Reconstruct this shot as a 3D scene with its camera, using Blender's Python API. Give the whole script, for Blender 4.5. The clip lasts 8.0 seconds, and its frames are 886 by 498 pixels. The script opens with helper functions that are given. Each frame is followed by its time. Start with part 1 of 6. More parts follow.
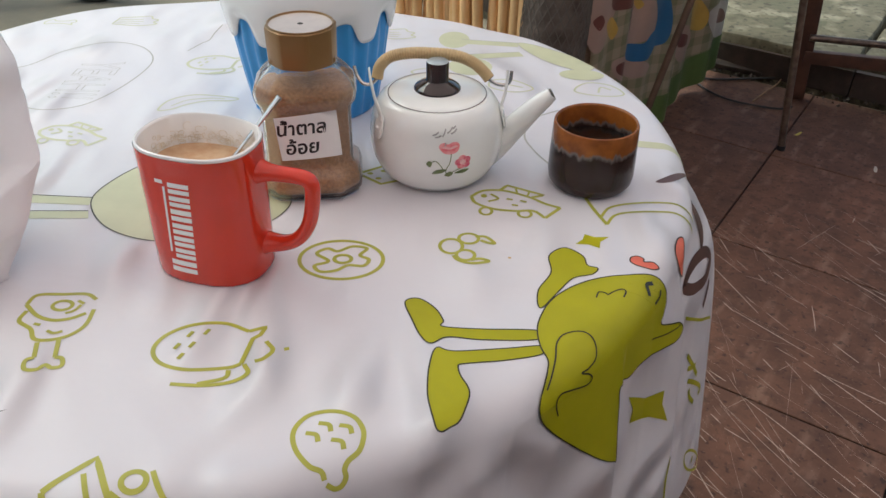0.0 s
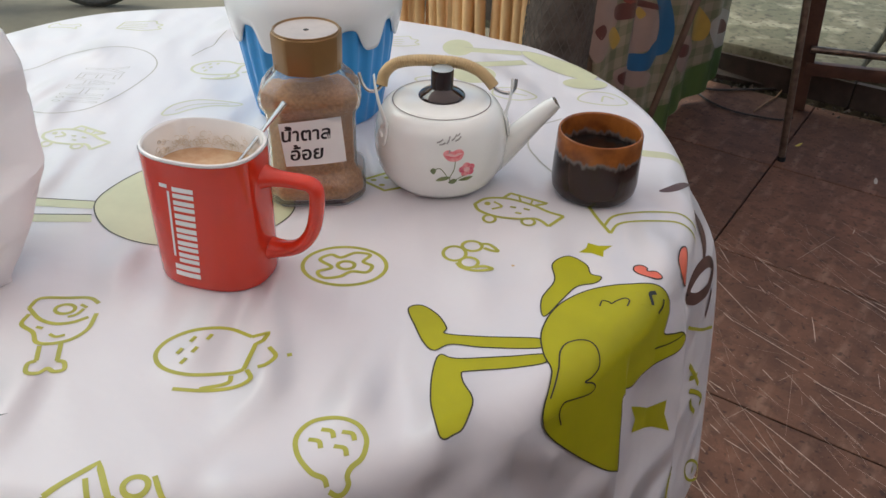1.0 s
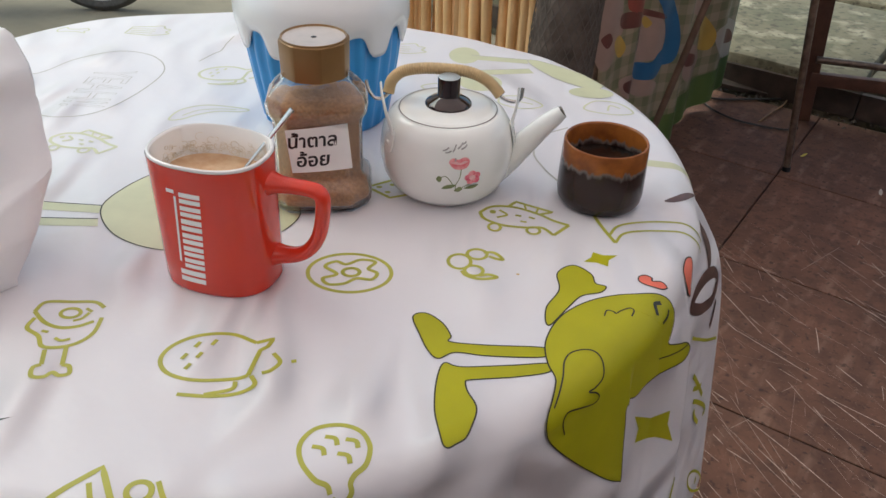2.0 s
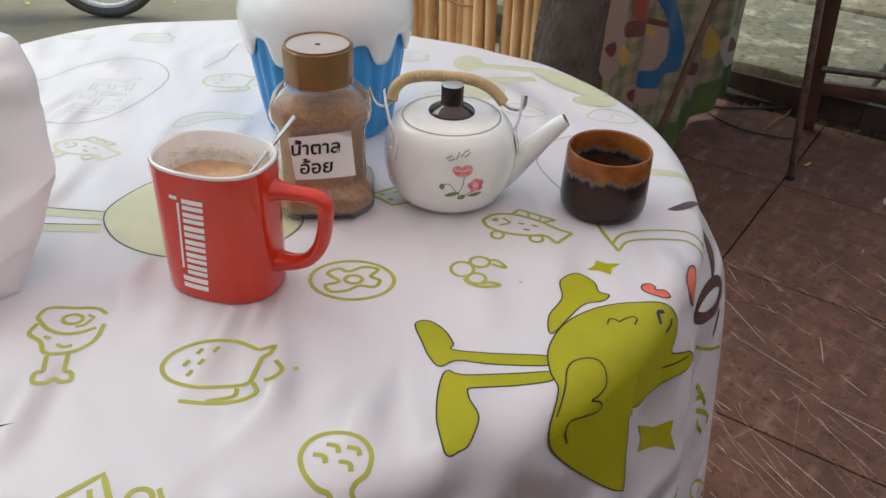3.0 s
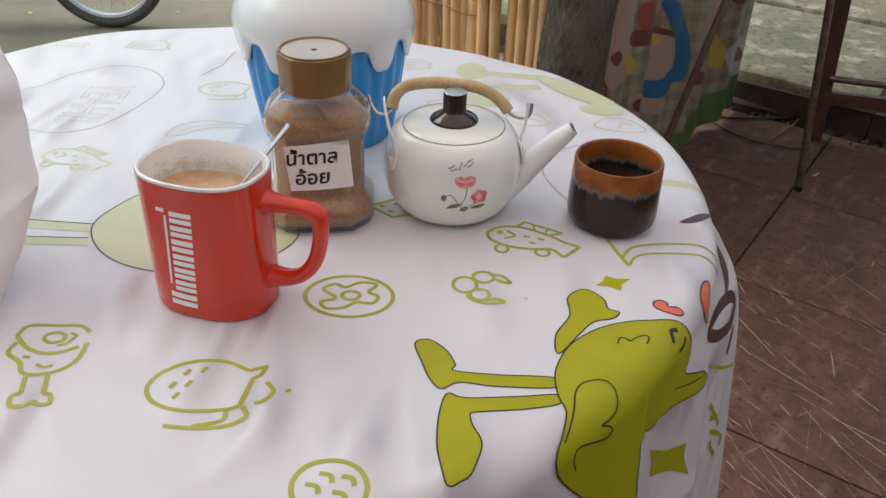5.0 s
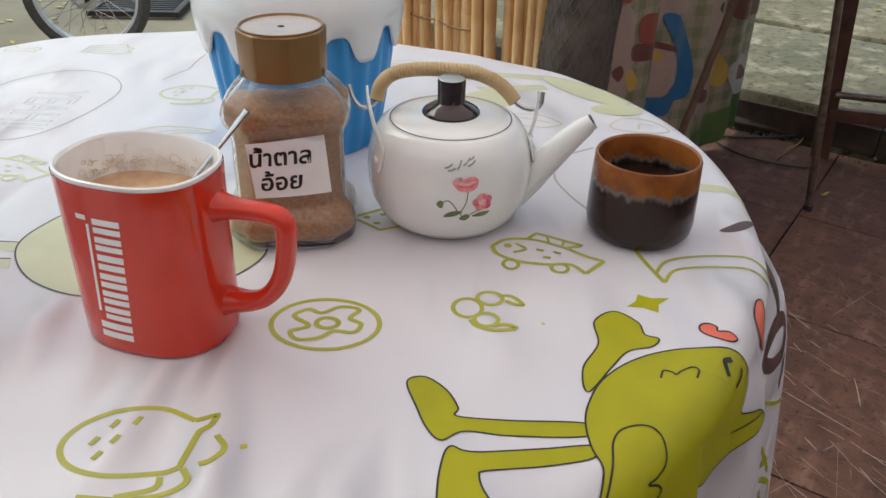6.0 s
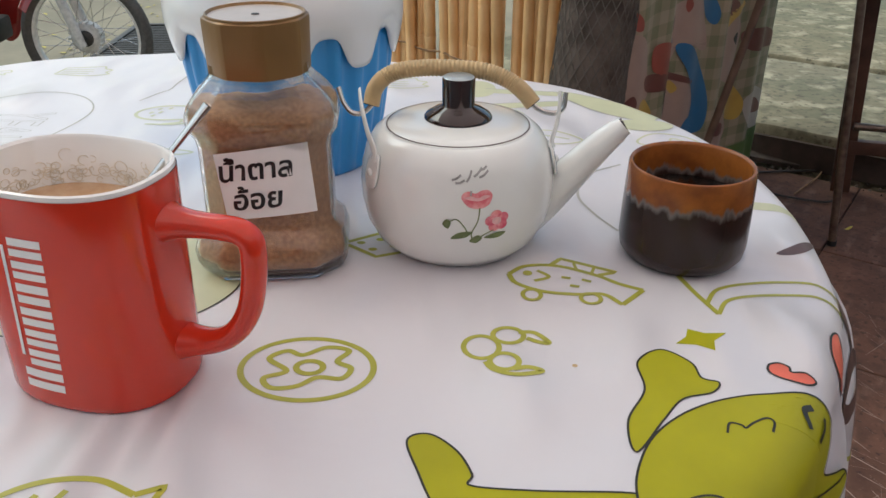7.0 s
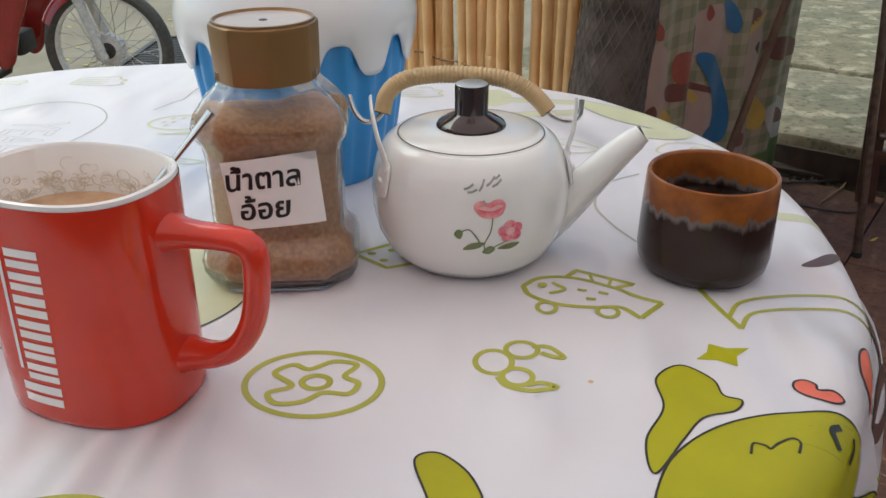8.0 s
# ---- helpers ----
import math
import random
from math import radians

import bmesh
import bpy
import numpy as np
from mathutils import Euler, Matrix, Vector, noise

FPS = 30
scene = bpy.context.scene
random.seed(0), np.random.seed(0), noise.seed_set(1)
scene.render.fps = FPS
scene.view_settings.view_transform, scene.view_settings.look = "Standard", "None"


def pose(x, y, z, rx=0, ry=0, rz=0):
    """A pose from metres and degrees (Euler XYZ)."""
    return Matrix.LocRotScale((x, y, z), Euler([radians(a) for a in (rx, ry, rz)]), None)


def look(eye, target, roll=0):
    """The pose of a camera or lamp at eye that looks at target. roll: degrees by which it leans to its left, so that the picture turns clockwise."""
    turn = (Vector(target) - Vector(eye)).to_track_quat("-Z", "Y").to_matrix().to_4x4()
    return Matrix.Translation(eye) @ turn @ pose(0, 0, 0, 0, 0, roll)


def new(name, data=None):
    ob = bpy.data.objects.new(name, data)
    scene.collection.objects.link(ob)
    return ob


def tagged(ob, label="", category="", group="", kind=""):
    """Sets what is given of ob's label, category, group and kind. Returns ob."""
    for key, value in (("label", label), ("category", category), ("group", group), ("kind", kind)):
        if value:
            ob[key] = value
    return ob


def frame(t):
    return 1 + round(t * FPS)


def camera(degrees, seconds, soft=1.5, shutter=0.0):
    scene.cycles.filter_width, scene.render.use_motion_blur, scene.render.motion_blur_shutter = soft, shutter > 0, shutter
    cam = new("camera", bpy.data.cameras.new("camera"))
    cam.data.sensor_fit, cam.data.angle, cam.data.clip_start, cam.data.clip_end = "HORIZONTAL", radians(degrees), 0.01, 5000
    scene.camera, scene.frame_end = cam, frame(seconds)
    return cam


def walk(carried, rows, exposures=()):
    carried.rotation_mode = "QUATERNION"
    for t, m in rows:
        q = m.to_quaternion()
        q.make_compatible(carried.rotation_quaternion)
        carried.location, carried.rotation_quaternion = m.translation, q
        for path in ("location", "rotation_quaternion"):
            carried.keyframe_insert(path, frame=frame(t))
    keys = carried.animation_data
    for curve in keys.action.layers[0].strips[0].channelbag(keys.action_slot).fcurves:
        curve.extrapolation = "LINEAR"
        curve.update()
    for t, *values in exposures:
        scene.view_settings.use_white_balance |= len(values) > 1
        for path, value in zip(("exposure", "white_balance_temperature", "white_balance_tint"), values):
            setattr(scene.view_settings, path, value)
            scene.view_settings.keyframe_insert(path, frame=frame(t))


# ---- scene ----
from mathutils import geometry

# ---- camera and walk ----
cam = camera(56.0, 8.0)
ROWS = [
    (0.0, (0.0126, -0.0372, 1.1043), (0.0076, 0.1272, 0.9904), 1.2),
    (0.5, (0.0122, -0.0373, 1.1041), (0.0073, 0.1276, 0.9909), 1.5),
    (1.0, (0.0092, -0.0371, 1.1038), (0.0044, 0.1283, 0.9914), 1.8),
    (1.5, (0.0077, -0.0370, 1.1053), (0.0026, 0.1287, 0.9934), 2.1),
    (3.0, (0.0083, -0.0363, 1.1048), (0.0017, 0.1308, 0.9951), 2.3),
    (3.5, (0.0084, -0.0351, 1.1039), (0.0014, 0.1323, 0.9946), 2.3),
    (4.0, (0.0086, -0.0345, 1.1030), (0.0012, 0.1332, 0.9943), 2.4),
    (5.5, (0.0088, 0.0244, 1.0673), (0.0013, 0.1941, 0.9617), 1.9),
    (6.0, (0.0039, 0.0754, 1.0260), (-0.0030, 0.2477, 0.9247), 1.5),
    (6.5, (0.0008, 0.1200, 0.9896), (-0.0065, 0.2955, 0.8938), 1.0),
    (7.0, (0.0017, 0.1450, 0.9752), (-0.0076, 0.3223, 0.8832), 0.5),
    (7.5, (0.0039, 0.1546, 0.9704), (-0.0082, 0.3327, 0.8802), 0.1),
    (8.0, (0.0051, 0.1564, 0.9696), (-0.0090, 0.3346, 0.8799), -0.1),
]
EXPOSURES = [(0.0, 0.45, 6200, -5), (8.0, 0.45, 6200, -5)]
walk(cam, [(t, look(eye, target, roll)) for t, eye, target, roll in ROWS], EXPOSURES)

# ---- world and light ----
SUN_ELEV, SUN_AZ = 62.0, -70.0
world = bpy.data.worlds.new("world")
scene.world = world
world.use_nodes = True
wn = world.node_tree
sky = wn.nodes.new("ShaderNodeTexSky")
sky.sky_type = "NISHITA"
sky.sun_disc = False
sky.sun_elevation = radians(SUN_ELEV)
sky.sun_rotation = radians(SUN_AZ)
sky.air_density, sky.dust_density, sky.ozone_density = 1.0, 4.0, 1.0
wn.nodes["Background"].inputs["Strength"].default_value = 0.15
wn.links.new(sky.outputs["Color"], wn.nodes["Background"].inputs["Color"])
sun = new("sun", bpy.data.lights.new("sun", "SUN"))
sun.data.energy, sun.data.angle, sun.data.color = 1.2, radians(60), (1.0, 0.95, 0.9)
sun_from = Vector((math.sin(radians(SUN_AZ)) * math.cos(radians(SUN_ELEV)), math.cos(radians(SUN_AZ)) * math.cos(radians(SUN_ELEV)), math.sin(radians(SUN_ELEV))))
sun.matrix_world = look(sun_from * 10, (0, 0, 0))


# ---- materials ----
def material(name, color, rough=0.5, metal=0.0, scale=40.0, vary=0.15, fine=0.0, bump=0.0, bump_scale=200.0, coat=0.0, tint=None, per_object=0.0, spec=0.5, bump_depth=0.002):
    """A Principled surface whose colour varies at a coarse and a fine scale, with some relief."""
    m = bpy.data.materials.new(name)
    m.use_nodes = True
    t, n, link = m.node_tree, m.node_tree.nodes, m.node_tree.links.new
    b = n["Principled BSDF"]
    b.inputs["Roughness"].default_value, b.inputs["Metallic"].default_value = rough, metal
    b.inputs["Coat Weight"].default_value = coat
    b.inputs["Coat Roughness"].default_value = 0.08
    b.inputs["Specular IOR Level"].default_value = spec
    co = n.new("ShaderNodeTexCoord")
    a, f = n.new("ShaderNodeTexNoise"), n.new("ShaderNodeTexNoise")
    a.inputs["Scale"].default_value, a.inputs["Detail"].default_value = scale, 5
    f.inputs["Scale"].default_value, f.inputs["Detail"].default_value = scale * 9, 3
    for x in (a, f):
        link(co.outputs["Object"], x.inputs["Vector"])
    mix, mix2 = n.new("ShaderNodeMix"), n.new("ShaderNodeMix")
    mix.data_type = mix2.data_type = "RGBA"
    other = tint or tuple(c * (1 - vary) for c in color)
    ramp = n.new("ShaderNodeMapRange")
    ramp.inputs["From Min"].default_value, ramp.inputs["From Max"].default_value = 0.35, 0.68
    link(a.outputs["Fac"], ramp.inputs["Value"])
    link(ramp.outputs["Result"], mix.inputs["Factor"])
    mix.inputs["A"].default_value, mix.inputs["B"].default_value = (*color, 1), (*other, 1)
    mult = n.new("ShaderNodeMath")
    mult.operation = "MULTIPLY"
    mult.inputs[1].default_value = fine
    link(f.outputs["Fac"], mult.inputs[0])
    link(mult.outputs[0], mix2.inputs["Factor"])
    link(mix.outputs["Result"], mix2.inputs["A"])
    mix2.inputs["B"].default_value = (*(c * 0.45 for c in color), 1)
    out = mix2.outputs["Result"]
    if per_object:
        info, hsv, mr = n.new("ShaderNodeObjectInfo"), n.new("ShaderNodeHueSaturation"), n.new("ShaderNodeMapRange")
        mr.inputs["To Min"].default_value, mr.inputs["To Max"].default_value = 1 - per_object, 1 + per_object
        link(info.outputs["Random"], mr.inputs["Value"])
        link(mr.outputs["Result"], hsv.inputs["Value"])
        link(out, hsv.inputs["Color"])
        out = hsv.outputs["Color"]
    link(out, b.inputs["Base Color"])
    if bump:
        bn, bt = n.new("ShaderNodeBump"), n.new("ShaderNodeTexNoise")
        bt.inputs["Scale"].default_value, bt.inputs["Detail"].default_value = bump_scale, 4
        link(co.outputs["Object"], bt.inputs["Vector"])
        bn.inputs["Strength"].default_value, bn.inputs["Distance"].default_value = bump, bump_depth
        link(bt.outputs["Fac"], bn.inputs["Height"])
        link(bn.outputs["Normal"], b.inputs["Normal"])
    return m


M_GREEN = material("print_olive", (0.405, 0.395, 0.008), 0.42, scale=30, vary=0.1, spec=0.25)
M_LINE = material("print_line", (0.42, 0.42, 0.06), 0.42, scale=30, vary=0.12)
# paler version of the print colour, mostly for the motifs farther back
M_PALE = material("print_far_paler", (0.59, 0.604, 0.388), 0.42, scale=30, vary=0.1)
M_INK = material("print_black", (0.02, 0.02, 0.01), 0.45, scale=30)
M_BROWN = material("print_brown", (0.10, 0.045, 0.035), 0.42, scale=30)
M_RED = material("print_coral", (0.80, 0.16, 0.09), 0.42, scale=60, vary=0.2)
M_GREYLINE = material("print_grey", (0.44, 0.43, 0.37), 0.42, scale=30)
M_MUG = material("red_glaze", (0.64, 0.036, 0.014), 0.14, scale=20, vary=0.06, coat=0.2, bump=0.03, bump_scale=60)
M_WHITEGLAZE = material("white_glaze", (0.90, 0.89, 0.86), 0.2, scale=30, vary=0.05, coat=0.3)
M_COFFEE = material("milky_coffee", (0.58, 0.36, 0.20), 0.25, scale=120, tint=(0.68, 0.48, 0.30), fine=0.3)
M_FOAM = material("coffee_foam", (0.78, 0.70, 0.56), 0.5, scale=200, vary=0.2)
M_STEEL = material("steel", (0.62, 0.60, 0.57), 0.25, 1.0, scale=60, vary=0.2)
M_LID = material("bronze_plastic", (0.27, 0.155, 0.055), 0.33, 0.35, scale=15, vary=0.15, bump=0.06, bump_scale=300)
M_LIDTOP = material("worn_lid_top", (0.62, 0.54, 0.47), 0.35, 0.1, scale=40, vary=0.2, fine=0.2)
M_SUGAR = material("brown_sugar", (0.70, 0.40, 0.205), 0.85, scale=420, tint=(0.43, 0.225, 0.108), fine=0.4, bump=0.6, bump_scale=1400)
M_PAPER = material("label_paper", (0.86, 0.87, 0.85), 0.6, scale=60, vary=0.06)
M_MARKER = material("black_marker", (0.012, 0.012, 0.012), 0.4, scale=60)
M_ENAMEL = material("white_enamel", (0.86, 0.88, 0.84), 0.2, scale=25, vary=0.06, coat=0.5)
# also colours the discs that stand for shade inside the teapot's openings
M_KNOB = material("dark_bakelite", (0.028, 0.012, 0.010), 0.13, scale=40, vary=0.3, coat=0.5)
M_KNOBTOP = material("knob_cap", (0.50, 0.55, 0.55), 0.3, 0.5, scale=90, vary=0.2)
M_SEAM = material("enamel_seam", (0.20, 0.16, 0.15), 0.4, scale=40, vary=0.4)
M_GRIP = material("beige_hose", (0.60, 0.44, 0.22), 0.5, scale=80, vary=0.18)
M_POPPY = material("decal_pink", (0.74, 0.16, 0.20), 0.2, scale=260, tint=(0.85, 0.42, 0.42))
M_PETAL = material("decal_pale_pink", (0.86, 0.50, 0.50), 0.2, scale=260, vary=0.2)
M_PETALDARK = material("decal_deep_pink", (0.62, 0.09, 0.15), 0.2, scale=260, tint=(0.80, 0.30, 0.33))
M_LEAF = material("decal_green", (0.20, 0.25, 0.10), 0.2, scale=260, vary=0.3)
M_DECALGREY = material("decal_grey", (0.42, 0.42, 0.40), 0.25, scale=260, vary=0.3)
M_BLUE = material("blue_plastic", (0.05, 0.31, 0.70), 0.33, scale=20, vary=0.12)
M_ICING = material("white_plastic", (0.80, 0.82, 0.82), 0.22, scale=15, vary=0.04, coat=0.25)
M_BAG = material("white_bag", (0.85, 0.86, 0.87), 0.42, scale=18, vary=0.05, bump=0.25, bump_scale=40)
M_RUBBER = material("black_rubber", (0.015, 0.015, 0.015), 0.6, scale=60)
M_TYRE = material("tyre_rubber", (0.10, 0.092, 0.082), 0.8, scale=60, vary=0.3, bump=0.4, bump_scale=300)
M_RIM = material("rim_aluminium", (0.80, 0.79, 0.76), 0.4, 0.3, scale=50, vary=0.2)
M_HUB = material("hub_cast", (0.72, 0.70, 0.66), 0.5, 0.2, scale=60, vary=0.3)
M_REDPAINT = material("red_paint", (0.30, 0.015, 0.012), 0.25, scale=20, coat=0.4)
M_ENGINE = material("engine_dark", (0.05, 0.045, 0.04), 0.55, 0.3, scale=40, vary=0.4)
M_TABLE = material("table_laminate", (0.45, 0.40, 0.34), 0.5, scale=12, vary=0.15)
M_PIPE = material("dull_pipe", (0.26, 0.20, 0.16), 0.4, 0.7, scale=50, vary=0.45, fine=0.3)
M_BOARD = material("red_brown_wood", (0.12, 0.055, 0.034), 0.6, scale=30, vary=0.4, fine=0.3, bump=0.3)
M_BAMBOO = material("bamboo", (0.80, 0.53, 0.26), 0.42, scale=14, tint=(0.66, 0.40, 0.17), fine=0.2, bump=0.15, bump_scale=80, per_object=0.14)
M_NODE = material("bamboo_node", (0.26, 0.15, 0.07), 0.6, scale=60, vary=0.3)
M_BARK = material("grey_bark", (0.17, 0.135, 0.11), 0.9, scale=26, tint=(0.055, 0.042, 0.034), fine=0.4, bump=1.0, bump_scale=70)
M_NET = material("grey_net", (0.13, 0.11, 0.092), 0.7, scale=60, vary=0.3)
M_JOINT = material("dark_joint", (0.022, 0.016, 0.013), 0.8, scale=40, vary=0.4)
M_SCRATCH = material("scratch", (0.48, 0.36, 0.28), 0.6, scale=120, vary=0.5)
M_GROUND = material("yard_earth", (0.28, 0.245, 0.175), 0.95, scale=2.2, tint=(0.20, 0.175, 0.125), fine=0.4, bump=0.7, bump_scale=40)
# dark brown for the plank and crumbs, and for gap shade below the slabs
M_GAPSHADE_BOARD = material("gap_shade_and_board", (0.085, 0.06, 0.045), 0.6, scale=20, vary=0.5, fine=0.3, bump=0.3)
M_CABLE = material("black_cable", (0.028, 0.021, 0.017), 0.5, scale=40)
M_YELLOW = material("yellow_leaf", (0.55, 0.46, 0.08), 0.6, scale=60, vary=0.3)


def awning_material():
    """Pink awning fabric that lets part of the daylight through."""
    m = material("pink_awning", (0.76, 0.67, 0.645), 0.7, scale=4, vary=0.1)
    n, link = m.node_tree.nodes, m.node_tree.links.new
    tl, mx = n.new("ShaderNodeBsdfTranslucent"), n.new("ShaderNodeMixShader")
    tl.inputs["Color"].default_value = (0.935, 0.838, 0.818, 1)
    mx.inputs[0].default_value = 0.85
    link(n["Principled BSDF"].outputs[0], mx.inputs[1])
    link(tl.outputs[0], mx.inputs[2])
    link(mx.outputs[0], n["Material Output"].inputs["Surface"])
    return m


def vinyl_material():
    """White vinyl with soft waves and crisp shallow creases."""
    m = material("vinyl_white", (0.70, 0.69, 0.71), 0.34, scale=5, vary=0.05, bump=0.55, bump_scale=10, bump_depth=0.006)
    n, link = m.node_tree.nodes, m.node_tree.links.new
    co, ridge, bump = n.new("ShaderNodeTexCoord"), n.new("ShaderNodeTexNoise"), n.new("ShaderNodeBump")
    ridge.noise_type = "RIDGED_MULTIFRACTAL"
    ridge.inputs["Scale"].default_value, ridge.inputs["Detail"].default_value = 20.0, 3
    bump.inputs["Strength"].default_value, bump.inputs["Distance"].default_value = 1.0, 0.026
    stretch = n.new("ShaderNodeMapping")
    stretch.inputs["Rotation"].default_value = (0, 0, radians(35))
    stretch.inputs["Scale"].default_value = (1, 0.45, 0.6)
    link(co.outputs["Object"], stretch.inputs["Vector"])
    link(stretch.outputs["Vector"], ridge.inputs["Vector"])
    link(ridge.outputs["Fac"], bump.inputs["Height"])
    old = n["Principled BSDF"].inputs["Normal"].links[0].from_socket
    link(old, bump.inputs["Normal"])
    link(bump.outputs["Normal"], n["Principled BSDF"].inputs["Normal"])
    return m


def solid_glass():
    """Clear pressed glass with thin walls: part of the light goes straight through."""
    m = bpy.data.materials.new("jar_glass")
    m.use_nodes = True
    n, link = m.node_tree.nodes, m.node_tree.links.new
    p, clear, mix = n["Principled BSDF"], n.new("ShaderNodeBsdfTransparent"), n.new("ShaderNodeMixShader")
    p.inputs["Base Color"].default_value = (0.98, 0.99, 0.985, 1)
    p.inputs["Roughness"].default_value = 0.02
    p.inputs["IOR"].default_value = 1.45
    p.inputs["Transmission Weight"].default_value = 1.0
    mix.inputs[0].default_value = 0.15
    link(p.outputs[0], mix.inputs[1])
    link(clear.outputs[0], mix.inputs[2])
    link(mix.outputs[0], n["Material Output"].inputs["Surface"])
    return m


def weathered_concrete():
    """Mottled concrete: stains at two sizes, pale patches and dark pits."""
    m = material("pale_concrete", (0.22, 0.193, 0.122), 0.9, scale=9, tint=(0.135, 0.118, 0.072), fine=0.5, bump=0.6, bump_scale=55)
    n, link = m.node_tree.nodes, m.node_tree.links.new
    b = n["Principled BSDF"]
    old = b.inputs["Base Color"].links[0].from_socket
    co = n.new("ShaderNodeTexCoord")
    for scale, lo, hi, color in ((3.4, 0.47, 0.60, (0.12, 0.115, 0.07)), (9.0, 0.50, 0.68, (0.40, 0.36, 0.25)), (14.0, 0.56, 0.66, (0.10, 0.09, 0.055)), (40.0, 0.56, 0.64, (0.07, 0.06, 0.04))):
        tex = n.new("ShaderNodeTexNoise")
        tex.inputs["Detail"].default_value = 8
        src = tex.outputs["Fac"]
        link(co.outputs["Object"], tex.inputs["Vector"])
        tex.inputs["Scale"].default_value = scale
        mr, mix = n.new("ShaderNodeMapRange"), n.new("ShaderNodeMix")
        mr.inputs["From Min"].default_value, mr.inputs["From Max"].default_value = lo, hi
        mr.inputs["To Max"].default_value = 0.75
        mix.data_type = "RGBA"
        link(src, mr.inputs["Value"])
        link(mr.outputs["Result"], mix.inputs["Factor"])
        link(old, mix.inputs["A"])
        mix.inputs["B"].default_value = (*color, 1)
        old = mix.outputs["Result"]
    link(old, b.inputs["Base Color"])
    return m


def worn_tile_material():
    """Dark brown cement tile with pale dusty wear and dark spots."""
    m = material("brown_cement_tile", (0.178, 0.086, 0.053), 0.72, spec=0.3, scale=9, tint=(0.098, 0.048, 0.031), fine=0.5, bump=0.3, bump_scale=90, per_object=0.12)
    n, link = m.node_tree.nodes, m.node_tree.links.new
    b = n["Principled BSDF"]
    old = b.inputs["Base Color"].links[0].from_socket
    co = n.new("ShaderNodeTexCoord")
    turn = n.new("ShaderNodeMapping")
    turn.inputs["Rotation"].default_value = (0, 0, radians(-36))
    turn.inputs["Scale"].default_value = (1, 0.28, 1)
    link(co.outputs["Object"], turn.inputs["Vector"])
    for src_vec, scale, lo, hi, top, color in ((turn.outputs["Vector"], 26.0, 0.54, 0.74, 0.55, (0.27, 0.165, 0.115)), (co.outputs["Object"], 24.0, 0.50, 0.64, 0.7, (0.075, 0.038, 0.026)), (co.outputs["Object"], 70.0, 0.58, 0.68, 0.7, (0.035, 0.02, 0.015)), (co.outputs["Object"], 130.0, 0.62, 0.74, 0.5, (0.28, 0.18, 0.13))):
        tex, mr, mix = n.new("ShaderNodeTexNoise"), n.new("ShaderNodeMapRange"), n.new("ShaderNodeMix")
        tex.inputs["Scale"].default_value, tex.inputs["Detail"].default_value = scale, 6
        link(src_vec, tex.inputs["Vector"])
        mr.inputs["From Min"].default_value, mr.inputs["From Max"].default_value, mr.inputs["To Max"].default_value = lo, hi, top
        mix.data_type = "RGBA"
        link(tex.outputs["Fac"], mr.inputs["Value"])
        link(mr.outputs["Result"], mix.inputs["Factor"])
        link(old, mix.inputs["A"])
        mix.inputs["B"].default_value = (*color, 1)
        old = mix.outputs["Result"]
    link(old, b.inputs["Base Color"])
    return m


# bluish, so that the added walls throw cool light on the hanging cloth
M_PLASTER = material("plaster", (0.40, 0.44, 0.49), 0.85, scale=3, vary=0.15, bump=0.3)
M_AWNING = awning_material()
M_CLOTH = vinyl_material()
M_GLASS = solid_glass()
M_CONCRETE = weathered_concrete()
M_TILE = worn_tile_material()
M_SHEETPINK = material("sheet_pink", (0.38, 0.262, 0.215), 0.45, scale=20, vary=0.1)
M_SHEETBLUE = material("sheet_blue", (0.03, 0.13, 0.28), 0.45, scale=20)
M_SHEETRED = material("sheet_red", (0.30, 0.065, 0.045), 0.45, scale=20, vary=0.2)
M_SHEETMAROON = material("sheet_maroon", (0.15, 0.045, 0.035), 0.45, scale=20)
M_SHEETYELLOW = material("sheet_yellow", (0.52, 0.33, 0.07), 0.45, scale=20)
M_SHEETGREEN = material("sheet_green", (0.10, 0.15, 0.04), 0.45, scale=20)
M_SHEETWHITE = material("sheet_white", (0.45, 0.40, 0.35), 0.45, scale=20)


